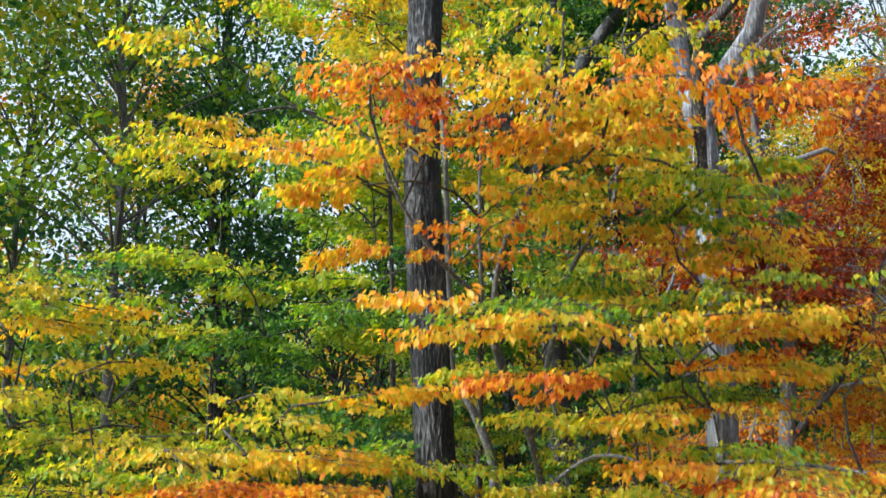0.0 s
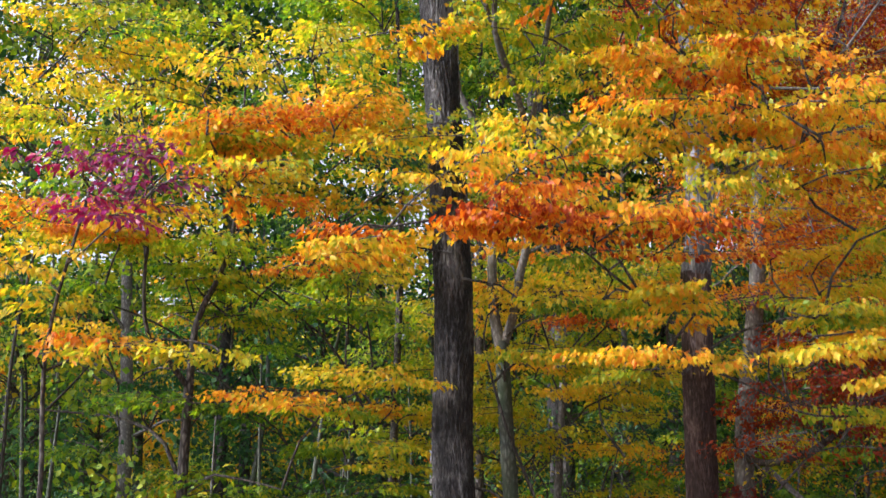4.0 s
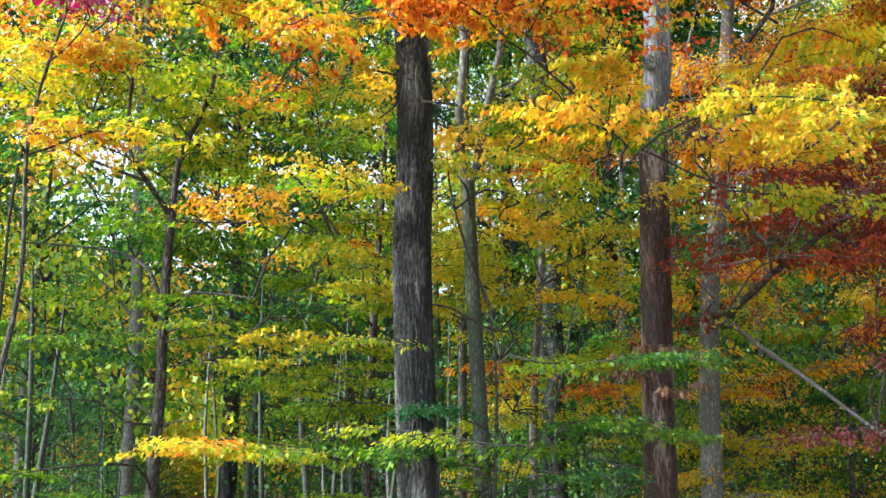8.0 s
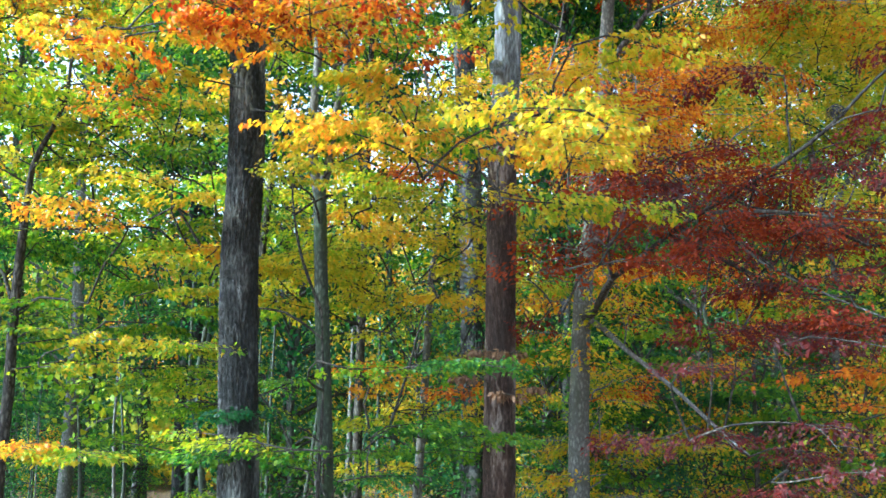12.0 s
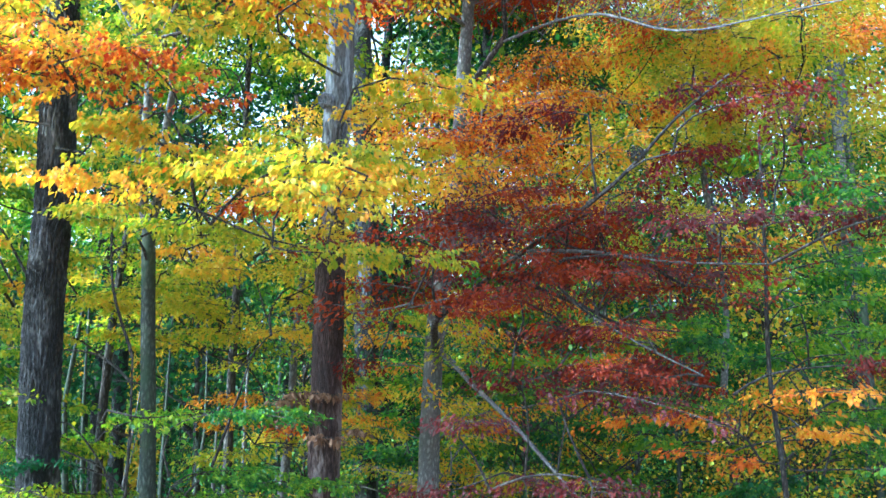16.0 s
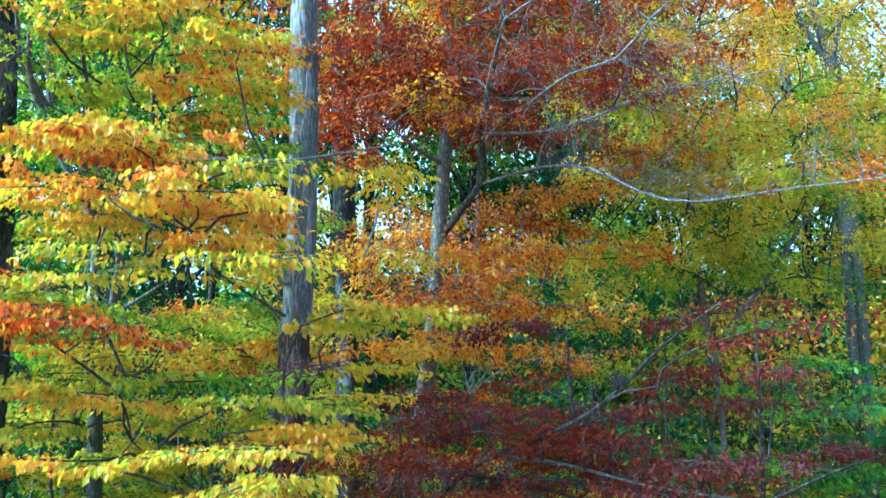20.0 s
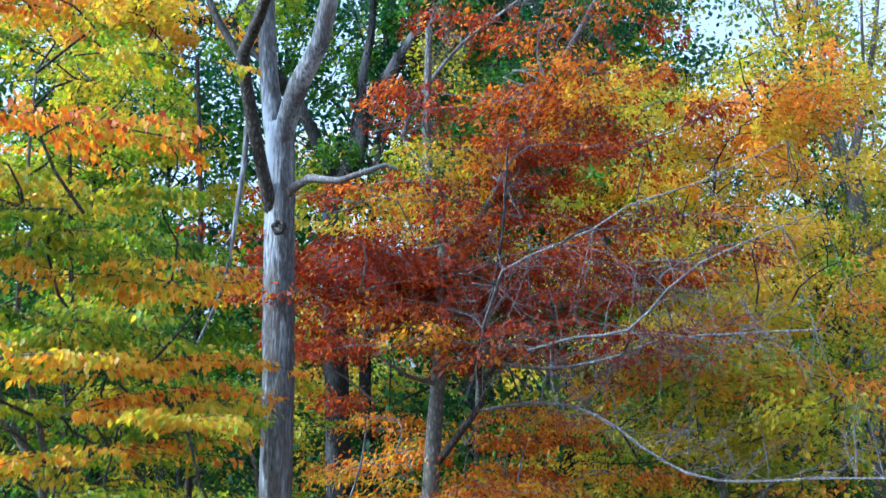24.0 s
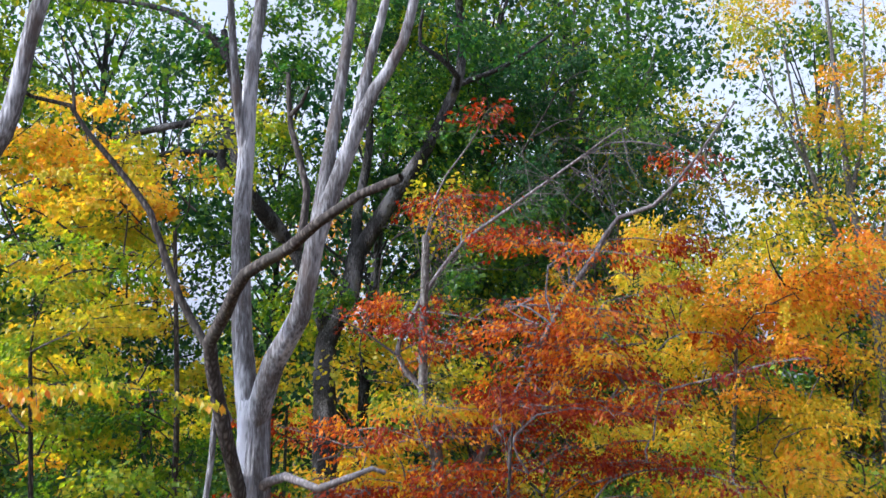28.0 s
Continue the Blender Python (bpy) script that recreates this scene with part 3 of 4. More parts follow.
ZONES["Y"] = [
    (7.0, 11.4, 17.5, 21.0, 6.3, 11.2, 44, 0.42),
    (6.7, 10.1, 16.0, 20.0, 8.5, 10.7, 22, 0.52),
    (7.8, 12.1, 17.0, 20.0, 10.2, 12.2, 24, 0.62),
    (8.0, 11.3, 15.0, 17.0, 10.0, 10.5, 9, 0.88),
    (6.8, 11.1, 16.0, 19.0, 10.4, 12.4, 27, 0.64),
    (7.5, 11.5, 19.0, 22.0, 8.5, 11.0, 22, 0.45),
    (8.2, 10.5, 14.5, 17.0, 9.2, 10.1, 9, 0.56),
    (9.4, 11.4, 18.0, 20.0, 13.9, 15.4, 17, 0.80),
    (7.3, 12.2, 18.0, 24.0, 11.3, 16.2, 60, 0.64),
    (7.3, 11.3, 19.0, 23.0, 13.0, 15.4, 46, 0.62),
]
ZONES["E"] = [
    (8.8, 10.3, 11.0, 14.5, 3.4, 6.4, 24, 0.18),
    (8.9, 10.0, 11.5, 14.0, 5.4, 6.9, 12, 0.20),
    (7.2, 8.6, 11.0, 12.5, 3.4, 4.0, 5, 0.80),
]
ZONES["K"] = [
    (5.9, 12.2, 16.0, 22.0, 3.0, 6.0, 36, 0.20),
    (5.2, 8.6, 17.0, 22.0, 2.0, 6.4, 26, 0.24),
    (2.9, 6.8, 17.0, 21.0, 2.0, 6.2, 26, 0.22),
    (1.9, 6.0, 17.0, 21.0, 2.9, 6.2, 22, 0.12),
]
ZONES["FL"] = [
    (-3.1, 0.9, 16.0, 20.0, 12.0, 16.9, 50, 0.52),
    (-1.8, 1.3, 16.0, 18.0, 15.5, 16.8, 16, 0.66),
    (-2.6, -0.3, 16.0, 19.0, 15.0, 17.6, 24, 0.62),
    (-2.2, 1.0, 15.5, 19.0, 11.5, 14.7, 46, 0.38),
    (-2.7, 1.8, 15.0, 18.5, 5.8, 9.9, 22, 0.36),
    (-1.3, 1.7, 16.0, 19.0, 10.1, 11.9, 18, 0.24),
]


# ---- the oak with furrowed bark ----
oak = Tree("oak_tree", on_ground(0.1, 11.2), "tall oak with straight grey furrowed trunk among maples", bark_oak, 11)
oak.limb([oak.foot, (0.08, 11.2, 1.2), (0.06, 11.2, 2.6), (0.01, 11.2, 3.85), (-0.03, 11.2, 5.2), (0.0, 11.2, 6.5), (-0.04, 11.21, 7.8), (-0.1, 11.25, 9.0),
          (-0.16, 11.25, 10.1), (-0.22, 11.25, 11.3), (-0.25, 11.27, 12.6), (-0.21, 11.3, 13.6), (-0.15, 11.3, 17), (-0.1, 11.5, 21)], 0.245, 0.175, "trunk", 110, 0.004, step=0.05, flare=0.6, furrows=(30, 0.022))
oak.limb([(-0.2, 11.2, 13.9), (0.3, 11.3, 14.6), (0.84, 11.3, 15.34), (1.1, 11.3, 16.6), (1.6, 11.4, 18.5)], 0.13, 0.06, sides=12, bark=wood_grey)
oak.limb([(-0.15, 11.3, 16.5), (-1.2, 11.5, 18), (-2.0, 11.6, 19.5)], 0.09, 0.04)
oak.limb([(-0.12, 11.4, 18), (0.6, 12.5, 19.5), (1.2, 13.5, 20.5)], 0.08, 0.03)
oak.limb([(-0.02, 11.0, 7.3), (-0.5, 10.8, 7.35), (-1.0, 10.7, 7.5)], 0.015, 0.006, "dead_twig", 5)
oak.limb([(0.1, 10.95, 7.0), (0.5, 10.8, 6.9), (0.75, 10.7, 6.7), (1.0, 10.6, 6.75)], 0.015, 0.006, "dead_twig", 5)
oak.foliage([(-3, 2.5, 9.5, 14, 18.5, 22, 6, 0.3)], leaf_autumn, 0.13, 200)

# ---- forked maple in front of and over the oak ----
gm = Tree("maple_tree", on_ground(0.85, 12.7), "forked maple with orange and yellow leaves", bark_smooth, 12)
gm.limb([gm.foot, (0.78, 12.7, 2.4), (0.73, 12.7, 3.6), (0.65, 12.7, 5.1), (0.6, 12.66, 6.45)], 0.115, 0.09, "trunk", 16, 0.03, bark_moss, step=0.15, flare=0.4)
gm.limb([(0.6, 12.66, 6.3), (0.51, 12.64, 6.75), (0.49, 12.6, 7.4), (0.55, 12.5, 8.5), (0.3, 12.3, 9.2), (0.08, 12.2, 9.6), (0.04, 12, 10.7), (0, 11.8, 12), (-0.1, 11.5, 13.5)], 0.075, 0.025, sides=12)
gm.limb([(0.6, 12.66, 6.35), (0.73, 12.58, 6.7), (0.83, 12.4, 7.25), (0.97, 12.2, 7.8), (1.06, 12.0, 8.35), (0.8, 11.4, 9.2), (0.5, 10.8, 9.84), (0.58, 10.5, 10.66), (0.74, 10, 10.98), (0.95, 9.4, 11.4), (1.1, 9.2, 12.2)], 0.065, 0.015, sides=10)
gm.limb([(0.75, 11.3, 9.3), (0.5, 10.9, 9.9), (0.3, 10.6, 10.3), (0, 10.3, 10.55), (-0.37, 10, 11.05), (-0.59, 9.8, 11.6), (-0.7, 9.7, 12.4)], 0.035, 0.01)
gm.limb([(0.4, 10.7, 10.1), (0.37, 10.5, 10.9), (0.37, 10.3, 11.3), (0.4, 10.2, 12.2)], 0.025, 0.01)
gm.limb([(0.95, 11.7, 8.9), (1.1, 10.9, 9.8), (1.2, 10.4, 10.4), (1.45, 10, 10.8), (1.61, 9.8, 11.05), (1.64, 9.6, 11.5), (1.7, 9.5, 12.4)], 0.035, 0.01)
gm.limb([(0.9, 12.3, 7.5), (1.3, 12.2, 7.7), (1.8, 12.0, 7.95)], 0.03, 0.01)
gm.limb([(1.06, 12.0, 8.3), (1.5, 10.9, 8.7), (1.9, 9.9, 8.6), (2.2, 9.1, 8.0), (2.15, 8.8, 7.5)], 0.02, 0.008, bark=bark_pale)
gm.limb([(2.15, 8.8, 7.45), (2.35, 8.9, 7.55), (2.6, 9.0, 7.65)], 0.014, 0.006, bark=bark_pale, sides=5)
gm.limb([(1.9, 9.9, 8.6), (2.8, 9.6, 8.7), (3.8, 9.3, 8.6), (4.8, 9.2, 8.7)], 0.025, 0.008)
# the crown stands open on the side of the dead tree
def clear_of_dead_tree(x, y, z):
    south = 12.6 - y
    if z > 11.9 and abs(x + 0.23 - (11.1 - y) * 0.044) < 0.45:   # nor over the upper trunk of the oak
        return True
    return (abs(x - 3.25 - (12 - y) * 0.235) < 0.55 and z > 6.4) or (4.5 < z < 7.3 and 2.85 - 0.2 * south < x < 3.35 + 0.02 * south)


gm.foliage(ZONES["G"], leaf_autumn, 0.077, 370, BROAD, length=1.6, width=0.85, droop=0.95, density=0.78, spread=0.18, gap=clear_of_dead_tree)
gm.foliage([(3.2, 4.4, 10.2, 11.2, 6.6, 7.5, 8, 0.60)], leaf_autumn, 0.08, 220, BROAD, length=1.3, width=0.7, droop=0.5)

# ---- slender maple with a green and yellow crown ----
mm = Tree("maple_tree", on_ground(-3.3, 12.0), "slender maple with green and yellow leaves", bark_twig, 13)
mm.limb([mm.foot, (-3.26, 12, 2.4), (-3.22, 12, 3.65), (-3.23, 12, 4.7), (-3.19, 12, 5.9)], 0.085, 0.06, "trunk", 12, 0.04, flare=0.4)
mm.limb([(-3.19, 12, 5.8), (-3.13, 12, 6.63), (-2.92, 12, 7.1), (-2.75, 12, 7.5), (-2.6, 11.8, 8.6), (-2.5, 11.5, 9.6)], 0.05, 0.012)
mm.limb([(-3.19, 12, 5.85), (-3.43, 11.7, 6.25), (-3.56, 11.5, 6.46), (-3.6, 11.4, 7.0), (-3.5, 11.2, 8.2), (-3.6, 11, 9)], 0.04, 0.01)
mm.limb([(-3.18, 12, 4.7), (-2.8, 11.8, 4.85), (-2.42, 11.6, 4.8), (-1.93, 11.3, 4.7)], 0.025, 0.008)
mm.limb([(-3.24, 12, 4.6), (-3.51, 12.2, 5.2), (-4.09, 12.4, 5.5), (-5.36, 12.5, 5.65)], 0.035, 0.01)
mm.limb([(-3.43, 11.7, 6.25), (-4.1, 11.6, 6.5), (-4.7, 11.4, 6.7)], 0.025, 0.008)
def open_fork(x, y, z):
    south = 12.0 - y
    return south > 0.2 and 4.3 < z < 7.2 and -3.5 + 0.22 * south < x < -2.75 + 0.45 * south


mm.foliage(ZONES["M"], leaf_autumn, 0.076, 390, BROAD, length=1.8, width=0.9, density=0.66, spread=0.16, gap=open_fork)

# ---- dead tree with peeling bark ----
dt = Tree("dead_tree", on_ground(3.0, 12.7), "dead forked tree with bare grey wood and peeling bark", bark_dead, 14)
dt.limb([dt.foot, (3.01, 12.7, 2.4), (3.03, 12.7, 4), (3.06, 12.65, 6), (3.08, 12.6, 7.3)], 0.215, 0.185, "trunk", 64, 0.006, step=0.06, flare=0.4, furrows=(16, 0.02))
dt.limb([(3.08, 12.6, 7.28), (3.15, 12.5, 8), (3.17, 12.45, 9.4), (3.15, 12.45, 10.5), (3.12, 12.5, 11.2), (3.11, 12.5, 11.9), (3.08, 12.55, 12.8)], 0.183, 0.17, "upper_trunk", 48, 0.006, wood_grey, step=0.08, furrows=(9, 0.016), label="bare grey wood")
dt.limb([(3.05, 12.55, 12.5), (2.93, 12.6, 13.2), (2.82, 12.7, 14.4), (2.8, 12.8, 15.4), (2.8, 12.9, 16.6), (2.85, 13, 17.4), (2.9, 13.1, 19)], 0.125, 0.06, sides=14, bark=wood_grey)
dt.limb([(2.79, 12.8, 15.4), (2.68, 12.7, 16.3), (2.58, 12.7, 17.3), (2.5, 12.7, 18.5)], 0.06, 0.03, bark=wood_grey)
dt.limb([(3.08, 12.52, 12.5), (3.34, 12.3, 13.2), (3.64, 12.1, 13.63), (3.79, 12, 14.34), (4.0, 12, 14.97), (4.18, 12, 15.49), (4.35, 12, 15.9), (4.64, 12, 16.4), (4.9, 12, 17.6)], 0.13, 0.045, sides=14, bark=wood_grey)
dt.limb([(3.78, 12, 14.3), (3.88, 12.1, 15.2), (3.96, 12.2, 16), (4.05, 12.3, 17), (4.1, 12.4, 18.5)], 0.085, 0.04, sides=10, bark=wood_grey)
dt.limb([(4.15, 12, 15.4), (4.27, 12.1, 16.2), (4.43, 12.2, 17), (4.6, 12.2, 18.3)], 0.07, 0.03, sides=10, bark=wood_grey)
dt.limb([(3.05, 12.45, 11.7), (2.95, 12.0, 12.5), (2.9, 11.6, 13.33), (3.15, 11.3, 13.6), (3.42, 10.95, 13.88), (3.88, 10.7, 14.07), (4.17, 10.4, 14.21), (4.55, 10.2, 14.4), (4.94, 10, 14.5)], 0.08, 0.035, sides=10, bark=bark_twig)
dt.limb([(3.95, 10.7, 14.05), (3.99, 10.8, 14.6), (3.8, 10.9, 15.2), (3.76, 10.9, 15.7)], 0.04, 0.02, bark=bark_twig)
dt.limb([(3.78, 10.9, 15.3), (3.9, 10.85, 15.4), (3.98, 10.8, 15.55)], 0.025, 0.012, bark=bark_twig)
dt.limb([(2.92, 11.65, 13.2), (2.58, 11.6, 13.76), (2.36, 11.6, 14.3), (2.24, 11.6, 14.6), (1.88, 11.6, 15.05), (1.59, 11.5, 15.4), (1.4, 11.5, 15.66), (1.05, 11.4, 15.73), (0.8, 11.3, 15.9)], 0.045, 0.018, bark=bark_twig)
dt.limb([(1.45, 11.5, 15.6), (1.4, 11.5, 16.0), (1.25, 11.5, 16.4)], 0.02, 0.008, bark=bark_twig)
dt.limb([(2.9, 12.3, 12.6), (2.86, 12.05, 12.85), (2.83, 12, 12.2), (2.76, 12, 11.6), (2.66, 12, 10.9), (2.47, 12, 10.4), (2.33, 12, 10.1)], 0.04, 0.015, "hanging_limb", bark=wood_grey)
dt.limb([(2.74, 12, 11.4), (2.6, 11.95, 11.2), (2.5, 11.95, 10.9)], 0.018, 0.006, bark=bark_twig)
dt.limb([(3.15, 12.48, 11.9), (3.3, 12.36, 12.0), (3.52, 12.2, 12.07), (3.9, 11.96, 11.97), (4.2, 12.0, 12.08), (4.4, 12.05, 12.16), (4.52, 12.1, 12.12)], 0.06, 0.02, "stub", bark=bark_pale)

dt.foliage([(2.75, 3.4, 12.2, 12.5, 3.6, 4.1, 4, 0.5), (2.4, 2.9, 12.2, 12.5, 3.7, 4.0, 2, 0.5)], leaf_dry, 0.1, 60, length=0.6, width=0.3, droop=1.6, density=1.0)


def knot(tree, at, r, bark, label="dark knot hole"):
    """A swollen ring of bark round a hole on the trunk."""
    bm = bmesh.new()
    bmesh.ops.create_uvsphere(bm, u_segments=12, v_segments=8, radius=r)
    for v in bm.verts:
        d = math.hypot(v.co.x, v.co.z)
        v.co.y *= 0.6
        if v.co.y < 0 and d < r * 0.55:
            v.co.y = r * 0.1
        v.co *= 1 + 0.12 * math.sin(7 * v.co.x / r + 3 * v.co.z / r)
    me = bpy.data.meshes.new("knot")
    bm.to_mesh(me)
    bm.free()
    me.materials.append(bark)
    me.polygons.foreach_set("use_smooth", np.ones(len(me.polygons), bool))
    ob = part("knot", me, tree.ob, label)
    ob.location = Vector(at) - Vector(tree.foot)


knot(dt, (3.15, 12.33, 11.54), 0.085, bark_twig)
knot(dt, (3.12, 12.36, 10.3), 0.05, bark_twig)
knot(dt, (3.02, 12.3, 7.95), 0.11, wood_grey, "grey swollen knot")
knot(oak, (-0.05, 11.01, 7.6), 0.075, bark_oak)
knot(oak, (0.02, 11.0, 3.4), 0.09, bark_oak)

# ---- beech with wine red and orange leaves ----
wt = Tree("beech_tree", on_ground(4.05, 14.9), "beech with pale trunk and dark red to orange leaves", bark_smooth, 15, twig=bark_pale)
wt.limb([wt.foot, (4.1, 14.9, 2.3), (4.13, 14.9, 3.7), (4.22, 14.9, 5.3), (4.38, 14.9, 6.4), (4.54, 14.85, 7.7), (4.62, 14.8, 9), (4.72, 14.75, 10.3), (4.76, 14.8, 11.3), (4.66, 15, 12.5), (4.5, 15.1, 13), (4.5, 15.2, 15)], 0.175, 0.05, "trunk", 18, 0.03, step=0.15, flare=0.4)
wt.limb([(4.2, 14.88, 4.95), (4.5, 14.6, 4.7), (4.77, 14.4, 4.4), (5.3, 14, 3.9), (5.8, 13.5, 3.35), (6.2, 13, 2.9)], 0.05, 0.02, bark=bark_pale)
wt.limb([(4.22, 14.88, 4.9), (4.3, 14.1, 4.85), (4.38, 13.2, 4.95), (4.47, 12.4, 5.1), (4.9, 12.4, 5.42), (5.37, 12.3, 5.79), (6.07, 11.25, 6.1), (6.65, 10.49, 6.45), (7.15, 10.2, 6.95), (7.7, 10.0, 7.35)], 0.06, 0.012, bark=bark_twig, wiggle=0.006)
wt.limb([(4.47, 12.4, 5.1), (4.42, 12.3, 5.5), (4.45, 12.2, 6.0), (4.38, 12.1, 6.5)], 0.022, 0.008, bark=bark_twig)
wt.limb([(5.2, 12.35, 5.66), (5.9, 13.0, 5.5), (6.5, 13.5, 5.3), (6.92, 13.74, 5.13), (7.6, 13.6, 5.05)], 0.034, 0.012, bark=bark_twig)
wt.limb([(5.6, 12.0, 5.9), (6.14, 11.6, 5.2), (6.76, 11, 4.7), (7.4, 10.5, 4.3)], 0.02, 0.008)
wt.limb([(5.6, 12.0, 5.88), (6.3, 11.6, 5.8), (7.2, 11.2, 5.6), (8.2, 10.8, 5.5)], 0.028, 0.008)
wt.limb([(4.62, 14.8, 8.8), (5.09, 14.6, 9.38), (5.29, 14.5, 9.64), (5.28, 14, 10.2), (5.46, 13.5, 10.85), (5.62, 13.2, 11.6), (5.7, 13, 12.6)], 0.055, 0.012, bark=bark_twig)
wt.limb([(5.27, 14.5, 9.55), (6.04, 14, 9.64), (6.69, 13.4, 9.47), (7.33, 12.8, 9), (7.87, 12.4, 8.8), (8.88, 12, 8.85), (9.8, 11.6, 8.87)], 0.024, 0.008, bark=bark_pale)
wt.limb([(5.28, 14.05, 10.15), (6.12, 13.6, 10.03), (6.84, 13.2, 10.12), (7.4, 13, 10.31), (8.17, 12.6, 10.34), (8.9, 12.3, 10.35)], 0.022, 0.007, bark=bark_pale)
wt.limb([(7.0, 13.1, 10.2), (7.2, 13, 10.6), (7.5, 12.9, 11.2)], 0.016, 0.006, bark=bark_twig)
wt.limb([(4.68, 14.75, 9.9), (4.4, 14.2, 9.96), (4.05, 13.8, 10.2)], 0.035, 0.015, bark=bark_pale)
wt.limb([(4.76, 14.85, 11.4), (5.17, 15.2, 12.1), (5.72, 15, 13.04), (6.16, 14.8, 13.9), (6.64, 14.4, 14.6), (6.91, 14.2, 15), (7.3, 14, 15.1), (7.73, 13.8, 15.55), (8.2, 13.6, 16.2)], 0.055, 0.012, bark=bark_pale)
wt.limb([(4.7, 15, 12.3), (4.73, 15.6, 12.5), (4.39, 15.6, 13.07), (4.1, 15.5, 13.5), (4.39, 15.6, 14.2), (4.9, 15.9, 15), (5.6, 15.8, 15.5), (6.37, 15.6, 16), (7.05, 15.4, 16.45)], 0.05, 0.012, bark=bark_pale)
wt.limb([(4.12, 15.5, 13.45), (3.68, 15.3, 13.76), (3.2, 15.1, 14)], 0.018, 0.006, bark=bark_pale)
wt.limb([(5.35, 13.8, 10.4), (5.4, 13, 10.45), (5.6, 12.2, 10.84), (5.67, 12, 10.97), (5.98, 11.8, 11.1), (6.6, 11.5, 11.3), (6.95, 11.3, 11.5), (7.56, 11.1, 11.65), (8.4, 10.9, 12)], 0.02, 0.005, bark=bark_pale)
wt.limb([(5.9, 13.0, 10.2), (6.42, 12, 10.26), (6.94, 11.6, 10.3), (7.3, 11.4, 10.67), (7.6, 11.2, 10.9), (8.02, 11, 11.07), (8.63, 10.8, 11.3)], 0.018, 0.005, bark=bark_pale)
wt.bare_twigs([(5, 9.8, 11, 14.5, 9, 11.6, 300), (4, 8.5, 13, 16.5, 12, 17, 260)], bark_bare)
def open_limbs(x, y, z):
    return y < 14.8 and 4.4 < x < 7.0 and 8.6 < z < 10.1


wt.foliage(ZONES["W"], leaf_autumn, 0.08, 270, length=1.6, width=0.8, spread=0.2, density=0.95, jitter=0.1, tilt=0.18, thick=0.06, tier=0.4, loose=0.5, gap=open_limbs)
wt.twig = bark_twig
wt.foliage(ZONES["R"], leaf_wine, 0.068, 370, length=1.8, width=0.8, spread=0.2, density=0.58, jitter=0.14, tilt=0.2, thick=0.045)


# ---- other trees whose stems can be seen ----
def simple_tree(name, label, foot, height, r, bark, seed, zones, leaf, size, per, lean=(0, 0), shape=POINTED, length=1.8, limbs=(), spread=0.09, sides=10, density=0.6, tilt=0.08, thick=0.03, tier=0.42, loose=0.4, gap=None):
    t = Tree(name, on_ground(*foot), label, bark, seed)
    rng = t.rng
    top = np.array([foot[0] + lean[0], foot[1] + lean[1], height])
    pts = [t.foot + (top - t.foot) * u + np.array([*rng.normal(0, 0.012 * height, 2), 0]) * (u > 0) for u in (0, 0.2, 0.4, 0.6, 0.8, 1.0)]
    t.limb(pts, r, r * 0.3, "trunk", sides, 0.04, flare=0.4)
    for pts, r0, r1 in limbs:
        t.limb(pts, r0, r1)
    t.foliage(zones, leaf, size, per, shape, length=length, width=0.8, spread=spread, density=density, tilt=tilt, thick=thick, tier=tier, loose=loose, gap=gap)
    return t


simple_tree("sapling", "young maple with golden yellow leaves", (-6.3, 13.2), 11.0, 0.035, bark_twig, 21, ZONES["L"], leaf_autumn, 0.085, 230, lean=(1.2, -0.4), shape=BROAD)
simple_tree("sapling", "sapling with purple and crimson leaves", (-4.6, 9.5), 7.7, 0.045, bark_twig, 22, ZONES["P"], leaf_autumn, 0.1, 150, lean=(1.0, -0.2), length=1.1)
simple_tree("maple_tree", "tall thin maple with yellow green leaves behind the oak", (-1.0, 15.6), 13.5, 0.09, bark_twig, 23, ZONES["T"], leaf_autumn, 0.09, 330, density=0.72, tilt=0.12, thick=0.04, shape=BROAD)
simple_tree("sapling", "low green sapling beneath the oak", (0.9, 11.6), 4.6, 0.04, bark_twig, 24, ZONES["U"], leaf_autumn, 0.072, 380, density=1.0, shape=BROAD)
simple_tree("maple_tree", "maple with yellow leaves behind the dead tree", (1.6, 16.6), 9.5, 0.1, bark_smooth, 25, ZONES["V"], leaf_autumn, 0.085, 310, density=0.42, tilt=0.15, thick=0.05)
simple_tree("maple_tree", "maple with yellow and orange leaves beside the beech", (9.25, 19.8), 7.4, 0.13, bark_smooth, 26, ZONES["Y"], leaf_autumn, 0.1, 330, density=0.9, tilt=0.35, thick=0.12, tier=0.5, loose=0.6,
            limbs=[([(9.2, 19.75, 7.2), (9.5, 19.6, 7.9), (9.96, 19.5, 8.5), (10.74, 19.3, 9.65), (11.2, 19.2, 10.5), (11.4, 19, 12)], 0.07, 0.02), ([(9.2, 19.8, 7.3), (9.0, 20, 10), (9.2, 20.2, 13), (9.4, 20.4, 15)], 0.08, 0.02)])
simple_tree("sapling", "sapling with fresh green leaves", (8.6, 12.8), 7.5, 0.05, bark_twig, 27, ZONES["E"], leaf_autumn, 0.085, 230, shape=BROAD, density=0.8)
simple_tree("sapling", "shaded dark green undergrowth tree", (7.5, 19.0), 5.2, 0.08, bark_twig, 28, ZONES["K"], leaf_autumn, 0.1, 320, density=0.95, tilt=0.12, thick=0.05, shape=WIDE)
